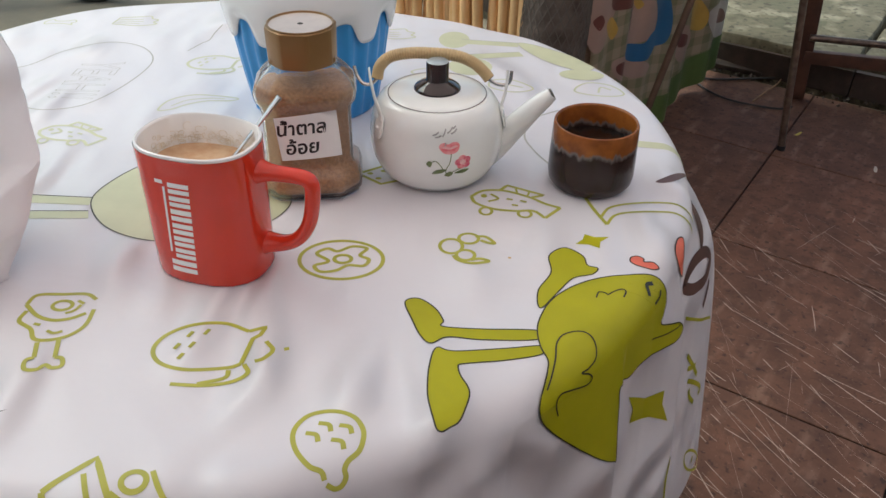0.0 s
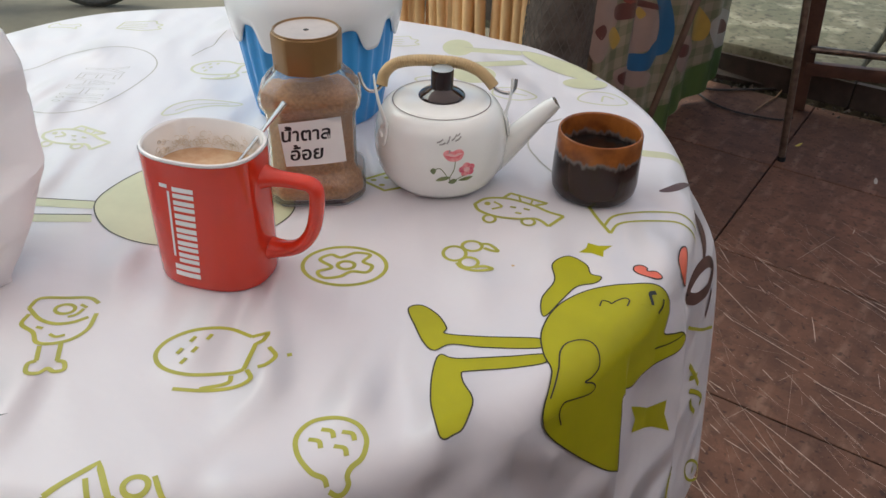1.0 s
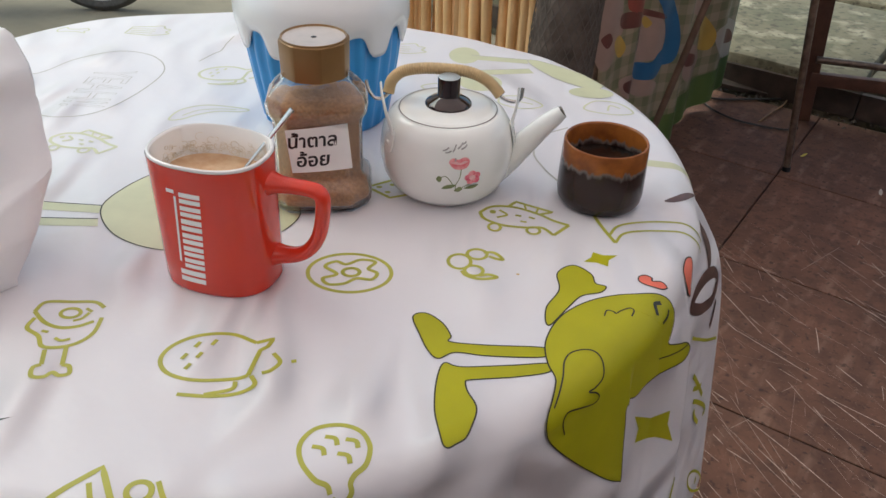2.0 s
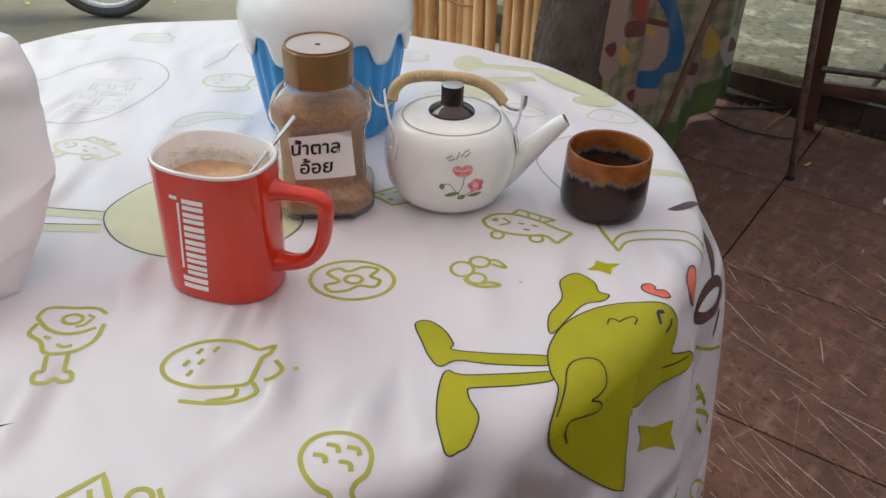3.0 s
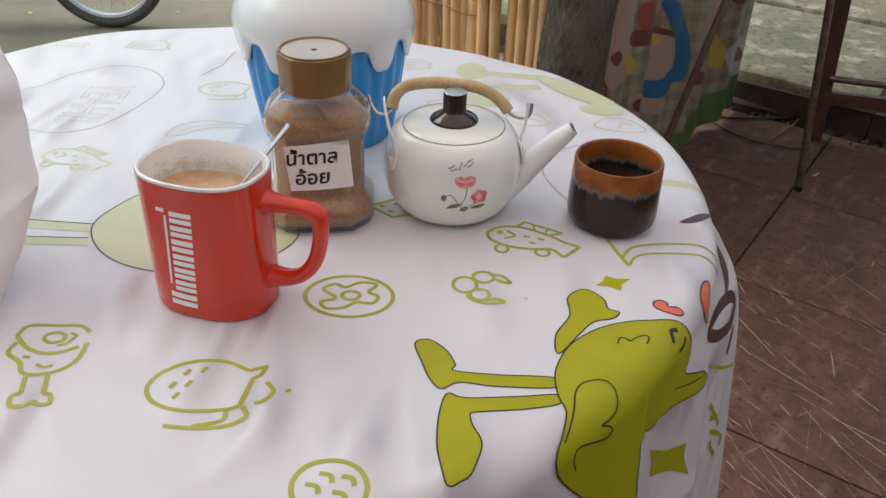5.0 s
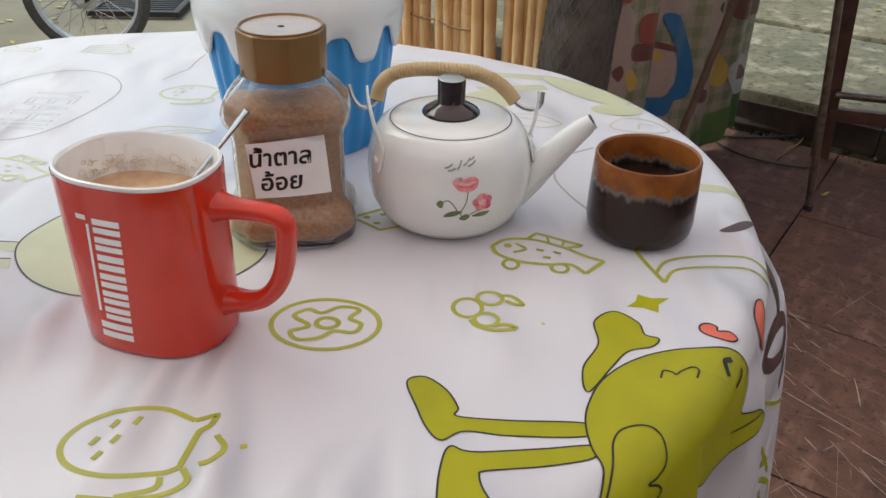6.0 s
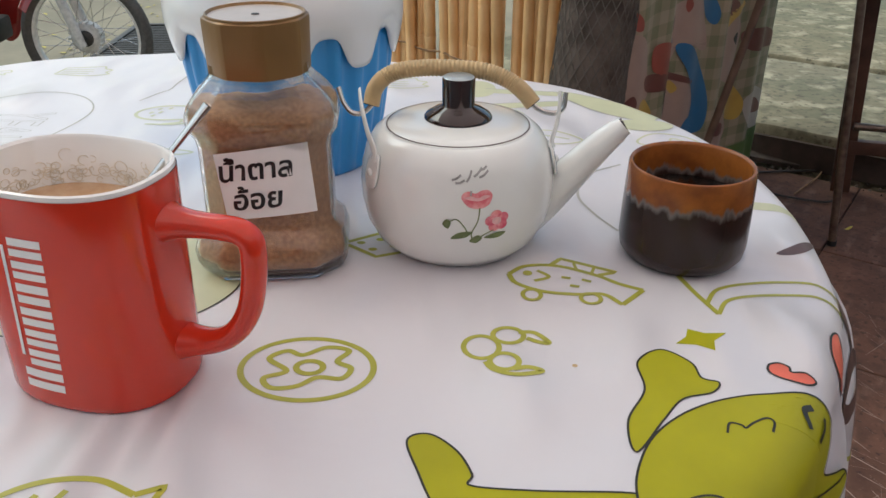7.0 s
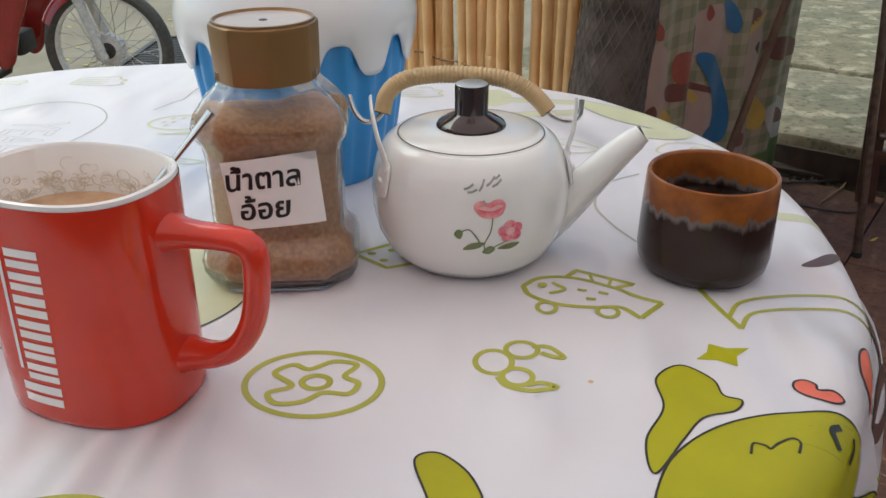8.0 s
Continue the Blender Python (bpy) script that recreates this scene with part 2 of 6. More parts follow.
def checked_material():
    """Vinyl printed with a soft green and cream check."""
    m = material("checked_vinyl", (0.35, 0.285, 0.20), 0.45, scale=8, vary=0.1)
    n, link = m.node_tree.nodes, m.node_tree.links.new
    b = n["Principled BSDF"]
    old = b.inputs["Base Color"].links[0].from_socket
    co, sep = n.new("ShaderNodeTexCoord"), n.new("ShaderNodeSeparateXYZ")
    link(co.outputs["UV"], sep.inputs[0])
    total = None
    for axis in ("X", "Y"):
        mul, fr, gt = n.new("ShaderNodeMath"), n.new("ShaderNodeMath"), n.new("ShaderNodeMath")
        mul.operation, fr.operation, gt.operation = "MULTIPLY", "FRACT", "GREATER_THAN"
        mul.inputs[1].default_value, gt.inputs[1].default_value = 18.0, 0.5
        link(sep.outputs[axis], mul.inputs[0])
        link(mul.outputs[0], fr.inputs[0])
        link(fr.outputs[0], gt.inputs[0])
        if total is None:
            total = gt.outputs[0]
        else:
            add = n.new("ShaderNodeMath")
            add.operation = "ADD"
            link(total, add.inputs[0])
            link(gt.outputs[0], add.inputs[1])
            total = add.outputs[0]
    half = n.new("ShaderNodeMath")
    half.operation = "MULTIPLY"
    half.inputs[1].default_value = 0.30
    link(total, half.inputs[0])
    mix = n.new("ShaderNodeMix")
    mix.data_type = "RGBA"
    link(half.outputs[0], mix.inputs["Factor"])
    link(old, mix.inputs["A"])
    mix.inputs["B"].default_value = (0.075, 0.11, 0.03, 1)
    link(mix.outputs["Result"], b.inputs["Base Color"])
    return m


def glazed_cup_material():
    """Stoneware: an amber glaze over a near-black one, with a ragged, speckled border between them."""
    m = material("amber_black_glaze", (0.34, 0.115, 0.022), 0.26, scale=60, tint=(0.17, 0.05, 0.014), fine=0.35, coat=0.1, spec=0.35)
    n, link = m.node_tree.nodes, m.node_tree.links.new
    b = n["Principled BSDF"]
    old = b.inputs["Base Color"].links[0].from_socket
    co, sep, no = n.new("ShaderNodeTexCoord"), n.new("ShaderNodeSeparateXYZ"), n.new("ShaderNodeTexNoise")
    stretch = n.new("ShaderNodeMapping")
    stretch.inputs["Scale"].default_value = (1, 1, 0.35)
    link(co.outputs["Object"], sep.inputs[0])
    link(co.outputs["Object"], stretch.inputs["Vector"])
    link(stretch.outputs["Vector"], no.inputs["Vector"])
    no.inputs["Scale"].default_value, no.inputs["Detail"].default_value = 150, 6
    wob = n.new("ShaderNodeMath")
    wob.operation = "MULTIPLY_ADD"
    wob.inputs[1].default_value = 0.016
    link(no.outputs["Fac"], wob.inputs[0])
    link(sep.outputs["Z"], wob.inputs[2])
    for lo, hi, color in ((0.0484, 0.0506, (0.15, 0.13, 0.115)), (0.0450, 0.0484, (0.024, 0.012, 0.009))):
        mr, mix = n.new("ShaderNodeMapRange"), n.new("ShaderNodeMix")
        mr.inputs["From Min"].default_value, mr.inputs["From Max"].default_value = lo, hi
        mr.inputs["To Min"].default_value, mr.inputs["To Max"].default_value = 1, 0
        mix.data_type = "RGBA"
        link(wob.outputs[0], mr.inputs["Value"])
        link(mr.outputs["Result"], mix.inputs["Factor"])
        link(old, mix.inputs["A"])
        mix.inputs["B"].default_value = (*color, 1)
        old = mix.outputs["Result"]
    link(old, b.inputs["Base Color"])
    return m


M_CUP = glazed_cup_material()
M_POLE = material("weathered_pole", (0.17, 0.105, 0.075), 0.7, scale=30, vary=0.4, fine=0.3, bump=0.3)
M_BREW = material("black_coffee", (0.012, 0.007, 0.005), 0.06, scale=40)
M_CHECK = checked_material()


# ---- building helpers ----
def part(name, bm, mat, parent, label="", sharp=40, place=None):
    """Links a bmesh as one mesh object under a thing or a part."""
    bmesh.ops.recalc_face_normals(bm, faces=bm.faces[:])
    me = bpy.data.meshes.new(name)
    bm.to_mesh(me)
    bm.free()
    me.materials.append(mat)
    me.polygons.foreach_set("use_smooth", [True] * len(me.polygons))
    me.set_sharp_from_angle(angle=radians(sharp))
    ob = new(name, me)
    ob.parent = parent
    if place is not None:
        ob.matrix_basis = place
    if label:
        ob["label"] = label
    return ob


def thing(name, at, label, category, group="", kind="", turn=0.0):
    ob = new(name)
    ob.empty_display_size = 0.05
    ob.matrix_basis = pose(*at, 0, 0, turn)
    return tagged(ob, label, category, group, kind)


def lathe(profile, n=64, shape=None, cap=False):
    """A body of revolution from (radius, height) pairs; shape(angle, r, z) may give another (x, y, z)."""
    bm = bmesh.new()
    rings = []
    for r, z in profile:
        ring = []
        for i in range(n):
            a = 2 * math.pi * i / n
            ring.append(bm.verts.new(shape(a, r, z) if shape else (r * math.cos(a), r * math.sin(a), z)))
        rings.append(ring)
    for lo, hi in zip(rings, rings[1:]):
        for i in range(n):
            bm.faces.new((lo[i], lo[(i + 1) % n], hi[(i + 1) % n], hi[i]))
    if cap:
        bm.faces.new(rings[0][::-1])
        bm.faces.new(rings[-1])
    return bm


def curve_points(points, per=8, closed=False):
    """A smooth line through the points (Catmull-Rom)."""
    pts = [Vector(p) for p in points]
    n = len(pts)
    out = []
    last = n if closed else n - 1
    for i in range(last):
        p1, p2 = pts[i], pts[(i + 1) % n]
        p0 = pts[(i - 1) % n] if closed or i else p1 * 2 - p2
        p3 = pts[(i + 2) % n] if closed or i < n - 2 else p2 * 2 - p1
        for k in range(per):
            t = k / per
            out.append(0.5 * (2 * p1 + (p2 - p0) * t + (2 * p0 - 5 * p1 + 4 * p2 - p3) * t * t + (3 * p1 - p0 - 3 * p2 + p3) * t ** 3))
    if not closed:
        out.append(pts[-1])
    return out


def tube(points, radius, n=10, closed=False, flat=1.0, up=None, bm=None):
    """A round or flattened bar along points; radius is a number or a function of the share of the way."""
    bm = bm or bmesh.new()
    pts = [Vector(p) for p in points]
    m = len(pts)
    normal = None
    rings = []
    for i, p in enumerate(pts):
        a = pts[i - 1] if i or closed else p
        b = pts[(i + 1) % m] if i < m - 1 or closed else p
        d = (b - a).normalized()
        if normal is None:
            ref = Vector(up) if up else (Vector((0, 0, 1)) if abs(d.z) < 0.9 else Vector((1, 0, 0)))
            normal = (ref - d * ref.dot(d)).normalized()
        else:
            normal = (normal - d * normal.dot(d)).normalized()
        side = d.cross(normal)
        r = radius(i / max(1, m - 1)) if callable(radius) else radius
        rings.append([bm.verts.new(p + normal * r * flat * math.cos(2 * math.pi * k / n) + side * r * math.sin(2 * math.pi * k / n)) for k in range(n)])
    pairs = list(zip(rings, rings[1:])) + ([(rings[-1], rings[0])] if closed else [])
    for lo, hi in pairs:
        for k in range(n):
            bm.faces.new((lo[k], lo[(k + 1) % n], hi[(k + 1) % n], hi[k]))
    if not closed:
        bm.faces.new(rings[0][::-1])
        bm.faces.new(rings[-1])
    return bm


def box(sx, sy, sz, bevel=0.002, at=(0, 0, 0)):
    """A bevelled block that stands on its base at the point at."""
    bm = bmesh.new()
    bmesh.ops.create_cube(bm, size=1)
    bmesh.ops.scale(bm, vec=(sx, sy, sz), verts=bm.verts[:])
    bmesh.ops.translate(bm, vec=(at[0], at[1], at[2] + sz / 2), verts=bm.verts[:])
    if bevel:
        bmesh.ops.bevel(bm, geom=bm.edges[:], offset=bevel, segments=2, affect="EDGES", profile=0.6)
    return bm


def flat_patch(outline, limit=0.008):
    """A filled flat outline, cut into small triangles so that it can be bent."""
    bm = bmesh.new()
    verts = [bm.verts.new((p[0], p[1], 0)) for p in outline]
    for tri in geometry.tessellate_polygon([[v.co for v in verts]]):
        if len(set(tri)) == 3 and not bm.faces.get([verts[k] for k in tri]):
            bm.faces.new([verts[k] for k in tri])
    bmesh.ops.recalc_face_normals(bm, faces=bm.faces[:])
    for _ in range(6):
        long = [e for e in bm.edges if e.calc_length() > limit]
        if not long:
            break
        bmesh.ops.subdivide_edges(bm, edges=long, cuts=1)
        bmesh.ops.triangulate(bm, faces=[f for f in bm.faces if len(f.verts) > 3])
    return bm


def ribbon(points, width, closed=False, taper=False):
    """A flat line of the given width, as one mesh in the plane."""
    bm = bmesh.new()
    pts = [Vector((p[0], p[1], 0)) for p in points]
    m = len(pts)
    rails = []
    for i, p in enumerate(pts):
        a = pts[i - 1] if i or closed else p
        b = pts[(i + 1) % m] if i < m - 1 or closed else p
        d = (b - a)
        d = d.normalized() if d.length > 1e-9 else Vector((1, 0, 0))
        s = Vector((-d.y, d.x, 0)) * width / 2
        if taper:
            s *= 0.35 + 0.65 * math.sin(math.pi * (0.08 + 0.84 * i / (m - 1)))
        rails.append((bm.verts.new(p + s), bm.verts.new(p), bm.verts.new(p - s)))
    for q, w in list(zip(rails, rails[1:])) + ([(rails[-1], rails[0])] if closed else []):
        bm.faces.new((q[0], q[1], w[1], w[0]))
        bm.faces.new((q[1], q[2], w[2], w[1]))
    return bm


def bend(bm, fn):
    """Carries every point of a flat mesh onto another surface."""
    for v in bm.verts:
        v.co = fn(v.co.x, v.co.y)
    return bm


def joined(*bms):
    """Several bmeshes as one."""
    out = bmesh.new()
    for b in bms:
        me = bpy.data.meshes.new("tmp")
        b.to_mesh(me)
        b.free()
        out.from_mesh(me)
        bpy.data.meshes.remove(me)
    return out


def writing(text, size, weight=0.0, outline=0.0):
    """Letters of the built-in font as a flat bmesh, centred on the origin."""
    cu = bpy.data.curves.new("letters", "FONT")
    cu.body, cu.size, cu.align_x, cu.align_y = text, size, "CENTER", "CENTER"
    if weight:
        cu.fill_mode, cu.bevel_depth, cu.bevel_resolution = "FRONT", weight, 1
    if outline:
        cu.fill_mode, cu.bevel_depth, cu.bevel_resolution = "NONE", outline, 0
    ob = new("letters", cu)
    me = bpy.data.meshes.new_from_object(ob.evaluated_get(bpy.context.evaluated_depsgraph_get()))
    bm = bmesh.new()
    bm.from_mesh(me)
    bm.normal_update()
    if weight or outline:
        bmesh.ops.delete(bm, geom=[f for f in bm.faces if f.normal.z < 0.05], context="FACES")
    bpy.data.objects.remove(ob)
    bpy.data.curves.remove(cu)
    bpy.data.meshes.remove(me)
    return bm


# ---- setting: ground, floor, pavement, added unseen walls, awning ----
def plane(x0, y0, x1, y1, z, cuts=1):
    bm = bmesh.new()
    bmesh.ops.create_grid(bm, x_segments=cuts, y_segments=cuts, size=0.5)
    for v in bm.verts:
        v.co = ((v.co.x + 0.5) * (x1 - x0) + x0, (v.co.y + 0.5) * (y1 - y0) + y0, z)
    return bm


def setting(name, bm, mat, label, category, sharp=40):
    return tagged(part(name, bm, mat, None, sharp=sharp), label, category, "", "structure")


setting("ground", plane(-400, -400, 400, 400, -0.035, 4), M_GROUND, "pale dusty earth yard around the terrace", "ground")
ALONG, ACROSS = Vector((math.cos(radians(58.5)), math.sin(radians(58.5)), 0)), Vector((math.sin(radians(58.5)), -math.cos(radians(58.5)), 0))
JOINT_AT = Vector((0.607, 1.661, 0))
TILE = 0.5


def tile_point(u, v, z=0.0):
    p = JOINT_AT + ACROSS * u + ALONG * v
    return Vector((p.x, p.y, z))


floor_bm = bmesh.new()
floor_bm.faces.new([floor_bm.verts.new(tile_point(u, v, -0.012)) for u, v in ((-1.0, -4.0), (3.5, -4.0), (3.5, 1.02), (-1.0, 1.02))])
floor = setting("floor", floor_bm, M_JOINT, "dark brown cement tile floor with thin joints, scratched and worn", "floor")

pav = thing("pavement", (0, 0, 0), "pale weathered concrete slabs of a raised path beside the terrace", "pavement", "", "structure")


def slab(u0, u1, v0, v1, h):
    """A cast slab whose edges are chipped and uneven."""
    bm = bmesh.new()
    rim = []
    for (a, b), (c, d) in (((u0, v0), (u1, v0)), ((u1, v0), (u1, v1)), ((u1, v1), (u0, v1)), ((u0, v1), (u0, v0))):
        n = max(2, int(max(abs(c - a), abs(d - b)) / 0.03))
        rim += [(a + (c - a) * k / n, b + (d - b) * k / n) for k in range(n)]
    mu, mv = (u0 + u1) / 2, (v0 + v1) / 2
    rings = []
    for inset, z in ((0.0, -0.035), (0.0, h - 0.014), (0.005, h - 0.004), (0.016, h)):
        ring = []
        for u, v in rim:
            chip = inset + 0.007 * noise.noise((u * 11, v * 11, z * 6)) + 0.014 * max(0.0, noise.noise((u * 5, v * 5, 3.0)) - 0.2) * (z > 0)
            ring.append(bm.verts.new(tile_point(u + chip * (1 if u < mu else -1) * (abs(u - u0) < 1e-6 or abs(u - u1) < 1e-6), v + chip * (1 if v < mv else -1) * (abs(v - v0) < 1e-6 or abs(v - v1) < 1e-6), z)))
        rings.append(ring)
    m = len(rim)
    for lo, hi in zip(rings, rings[1:]):
        for k in range(m):
            bm.faces.new((lo[k], lo[(k + 1) % m], hi[(k + 1) % m], hi[k]))
    bm.faces.new(rings[-1])
    return bm


# a dark strip below the slabs' edge paints in the shade of the gap
gap_bm = bmesh.new()
for a, b in ((-1.5, 0.088), (0.092, 2.1)):
    low = [gap_bm.verts.new(tile_point(u, v, 0.0)) for u, v in ((a, 1.045), (b, 1.045 + 0.02 * (a > 0)), (b, 1.07 + 0.025 * (a > 0)), (a, 1.07))]
    high = [gap_bm.verts.new(v.co + Vector((0, 0, 0.085))) for v in low]
    gap_bm.faces.new(high)
    for i in range(4):
        gap_bm.faces.new((low[i], low[(i + 1) % 4], high[(i + 1) % 4], high[i]))
part("kerb_gap_shade", gap_bm, M_GAPSHADE_BOARD, pav, "dark strip along the path's face, in place of the shaded gap under the slabs")
part("slab", slab(-1.6, 0.082, 1.06, 1.92, 0.12), M_CONCRETE, pav)
part("slab", slab(0.090, 2.2, 1.085, 1.92, 0.112), M_CONCRETE, pav)
part("slab", slab(-1.6, 1.0, 1.95, 4.5, 0.13), M_CONCRETE, pav)
part("slab", slab(1.02, 3.0, 1.95, 4.5, 0.128), M_CONCRETE, pav)
part("slab", slab(-1.6, 3.0, 4.53, 8.0, 0.13), M_CONCRETE, pav)

# unseen awning that tints the light pink; its extent is chosen to shape daylight
awning_bm = box(4.78, 5.06, 0.012, 0.004)
bmesh.ops.transform(awning_bm, matrix=Matrix.Translation(tile_point(1.10, -1.46, 2.45)) @ pose(0, 0, 0, 0, 0, -31.5), verts=awning_bm.verts[:])
setting("ceiling", awning_bm, M_AWNING, "pale pink awning over the terrace, out of view, sized to shape the daylight", "awning")

# two unseen walls, added to keep light off the near cloth and floor
for name, length, u, v, turn in (("light_block_back", 5.0, 1.1, -4.11, -31.5), ("light_block_side", 5.0, 3.61, -1.50, 58.5)):
    wall_bm = box(length, 0.2, 2.9, 0.01)
    bmesh.ops.transform(wall_bm, matrix=Matrix.Translation(tile_point(u, v, -0.035)) @ pose(0, 0, 0, 0, 0, turn), verts=wall_bm.verts[:])
    setting(name, wall_bm, M_PLASTER, "added plain plaster wall, out of view, that holds back daylight", "wall")

# ---- the round table and its printed vinyl cloth ----
CX, CY, RTOP, RHO, HANG = -0.208, 0.634, 0.386, 0.022, 0.335
ZT = 0.7502


STEEP = radians(87)
# the rim strays a little from a true circle: (direction in degrees, how far out)
RIM = [(-180, 0.008), (-110, 0.0), (-38, 0.0), (-8, 0.010), (22, 0.017), (42, 0.013), (55, -0.002), (70, -0.012), (90, -0.004), (108, 0.008), (130, 0.030), (148, 0.024), (180, 0.008)]
# pleats of the hanging cloth: (direction in degrees, how far a fold stands out)
PLEATS = [(-92, 0.006), (-87, -0.006), (-79, 0.006), (-74, 0.008), (-69, -0.008), (-64, 0.007), (-60, -0.009), (-55, 0.006), (-51, -0.011), (-45, -0.002), (-36, 0.006), (-35, -0.003), (-29, 0.002), (-22, 0.0165), (-21, 0.006), (-14, 0.018), (-4, 0.041), (-1, 0.036), (5, 0.014), (12, 0.024)]


def between(table, x, smooth=False):
    """The value at x in a table of (place, value) pairs."""
    for (x0, v0), (x1, v1) in zip(table, table[1:]):
        if x <= x1:
            t = (x - x0) / (x1 - x0)
            return v0 + (v1 - v0) * (t * t * (3 - 2 * t) if smooth else t)
    return table[-1][1]


def folds(a):
    """How far the hanging cloth swings out, by direction."""
    d = math.degrees(a)
    if PLEATS[0][0] <= d <= PLEATS[-1][0]:
        return between(PLEATS, d)
    return 0.012 + 0.012 * (1 - 2 * abs(math.sin(10.5 * (a - radians(4))))) + 0.004 * math.cos(5 * a)


def cloth(x, y, off=0.0):
    """The place in space of a point of the cloth that would lie at (x, y) if it were all flat."""
    dx, dy = x - CX, y - CY
    r = math.hypot(dx, dy)
    a = math.atan2(dy, dx)
    top = RTOP + between(RIM, math.degrees(a), True)
    if r <= top:
        return Vector((x, y, ZT + off))
    s = r - top
    phi = min(s / RHO, STEEP)
    rem = max(0.0, s - RHO * STEEP)
    out = top + RHO * math.sin(phi) + rem * math.cos(STEEP) + (0.75 * (1 - math.exp(-rem / 0.03)) + 1.5 * rem) * folds(a) + 2.5 * off * math.sin(phi)
    z = ZT - RHO * (1 - math.cos(phi)) - rem * 0.98 + off * math.cos(phi)
    return Vector((CX + out * math.cos(a), CY + out * math.sin(a), z))


def cloth_mesh():
    bm = bmesh.new()
    n = 1080
    inner = [0.06, 0.2, 0.36, 0.52, 0.68, 0.80, 0.90, 0.96, 1.0]
    outer = [RHO * STEEP * k / 10 for k in range(1, 11)] + [RHO * STEEP + HANG * k / 26 for k in range(1, 27)]
    mid = bm.verts.new(cloth(CX, CY))
    rings = []
    for k in range(len(inner) + len(outer)):
        ring = []
        for i in range(n):
            a = 2 * math.pi * i / n - math.pi
            top = RTOP + between(RIM, math.degrees(a), True)
            r = top * inner[k] if k < len(inner) else top + outer[k - len(inner)]
            ring.append(bm.verts.new(cloth(CX + r * math.cos(a), CY + r * math.sin(a))))
        rings.append(ring)
    for i in range(n):
        bm.faces.new((mid, rings[0][i], rings[0][(i + 1) % n]))
    for lo, hi in zip(rings, rings[1:]):
        for i in range(n):
            bm.faces.new((lo[i], hi[i], hi[(i + 1) % n], lo[(i + 1) % n]))
    return bm


table = thing("round_table", (CX, CY, 0), "round laminate table hidden under a vinyl cloth", "table")
part("tabletop", lathe([(0.001, 0.722), (0.375, 0.722), (0.384, 0.727), (0.385, 0.741), (0.38, 0.7462), (0.001, 0.7462)], 96), M_TABLE, table)
for k in range(4):
    a = math.pi / 4 + k * math.pi / 2
    part("leg", tube([(0.26 * math.cos(a), 0.26 * math.sin(a), 0.0), (0.2 * math.cos(a), 0.2 * math.sin(a), 0.722)], 0.014, 12), M_PIPE, table)

tablecloth = new("tablecloth")
tagged(tablecloth, "white vinyl tablecloth printed with olive-green motifs, draped over a round table", "tablecloth")
part("sheet", cloth_mesh(), M_CLOTH, tablecloth, sharp=180)


def cloth_on(bm, off):
    return bend(bm, lambda x, y: cloth(x, y, off))


PRINT_OFF = 0.0002


def motif(x, y, scale, turn, pieces, name="printed_motif", label=""):
    """Printed shapes on the cloth. pieces: (kind, points, width, closed, material, level)."""
    c, s = math.cos(radians(turn)), math.sin(radians(turn))
    for i, (kind, pts, width, closed, mat, level) in enumerate(pieces):
        line = curve_points([(p[0], p[1], 0) for p in pts], 8, closed) if kind[0] != "p" else [Vector((p[0], p[1], 0)) for p in pts]
        line = [(x + scale * (p.x * c - p.y * s), y + scale * (p.x * s + p.y * c)) for p in line]
        if kind.endswith("fill"):
            bm = flat_patch(line, 0.0042)
        else:
            if kind[0] == "p":
                fine = []
                for q, w in zip(line, line[1:] + ([line[0]] if closed else [])):
                    fine += [(q[0] + (w[0] - q[0]) * k / 6, q[1] + (w[1] - q[1]) * k / 6) for k in range(6)]
                line = fine + ([] if closed else [line[-1]])
            bm = ribbon(line, width, closed)
        part(name, cloth_on(bm, PRINT_OFF + 0.00010 * level + 0.00002 * i), mat, tablecloth, label)


def oval(cx, cy, rx, ry, n=12):
    return [(cx + rx * math.cos(2 * math.pi * k / n), cy + ry * math.sin(2 * math.pi * k / n)) for k in range(n)]


W = 0.0030

L = M_LINE


def fish(x, y, scale=1.0, turn=0.0, mat=L):
    motif(x, y, scale, turn, [
        ("line", [(-0.036, 0.008), (-0.026, 0.018), (-0.008, 0.019), (0.012, 0.010), (0.024, 0.001), (0.036, -0.005)], W, False, mat, 0),
        ("pline", [(0.036, -0.005), (0.023, -0.021)], W, False, mat, 0),
        ("line", [(0.023, -0.021), (0.014, -0.011), (0.0, -0.012), (-0.018, -0.010), (-0.032, -0.002), (-0.036, 0.008)], W, False, mat, 0),
        ("pline", [(-0.012, 0.020), (-0.006, 0.028), (0.024, 0.014), (0.014, 0.010)], W, False, mat, 0),
        ("pline", [(0.001, 0.023), (0.002, 0.016)], W * 0.6, False, mat, 0),
        ("pline", [(0.012, 0.018), (0.010, 0.011)], W * 0.6, False, mat, 0),
        ("line", [(-0.020, 0.013), (-0.014, 0.006), (-0.022, 0.001)], W * 0.8, False, mat, 0),
        ("fill", oval(-0.0255, 0.0095, 0.0026, 0.0028), 0, True, mat, 0),
        ("line", oval(-0.024, -0.014, 0.0048, 0.0055), W * 0.8, True, mat, 0),
        ("line", oval(0.007, -0.016, 0.0052, 0.0052), W * 0.8, True, mat, 0),
        ("pline", [(-0.007, 0.006), (-0.002, 0.005)], W * 0.8, False, mat, 0),
        ("pline", [(0.004, 0.004), (0.009, 0.002)], W * 0.8, False, mat, 0),
        ("pline", [(-0.003, -0.003), (0.002, -0.004)], W * 0.8, False, mat, 0),
    ])


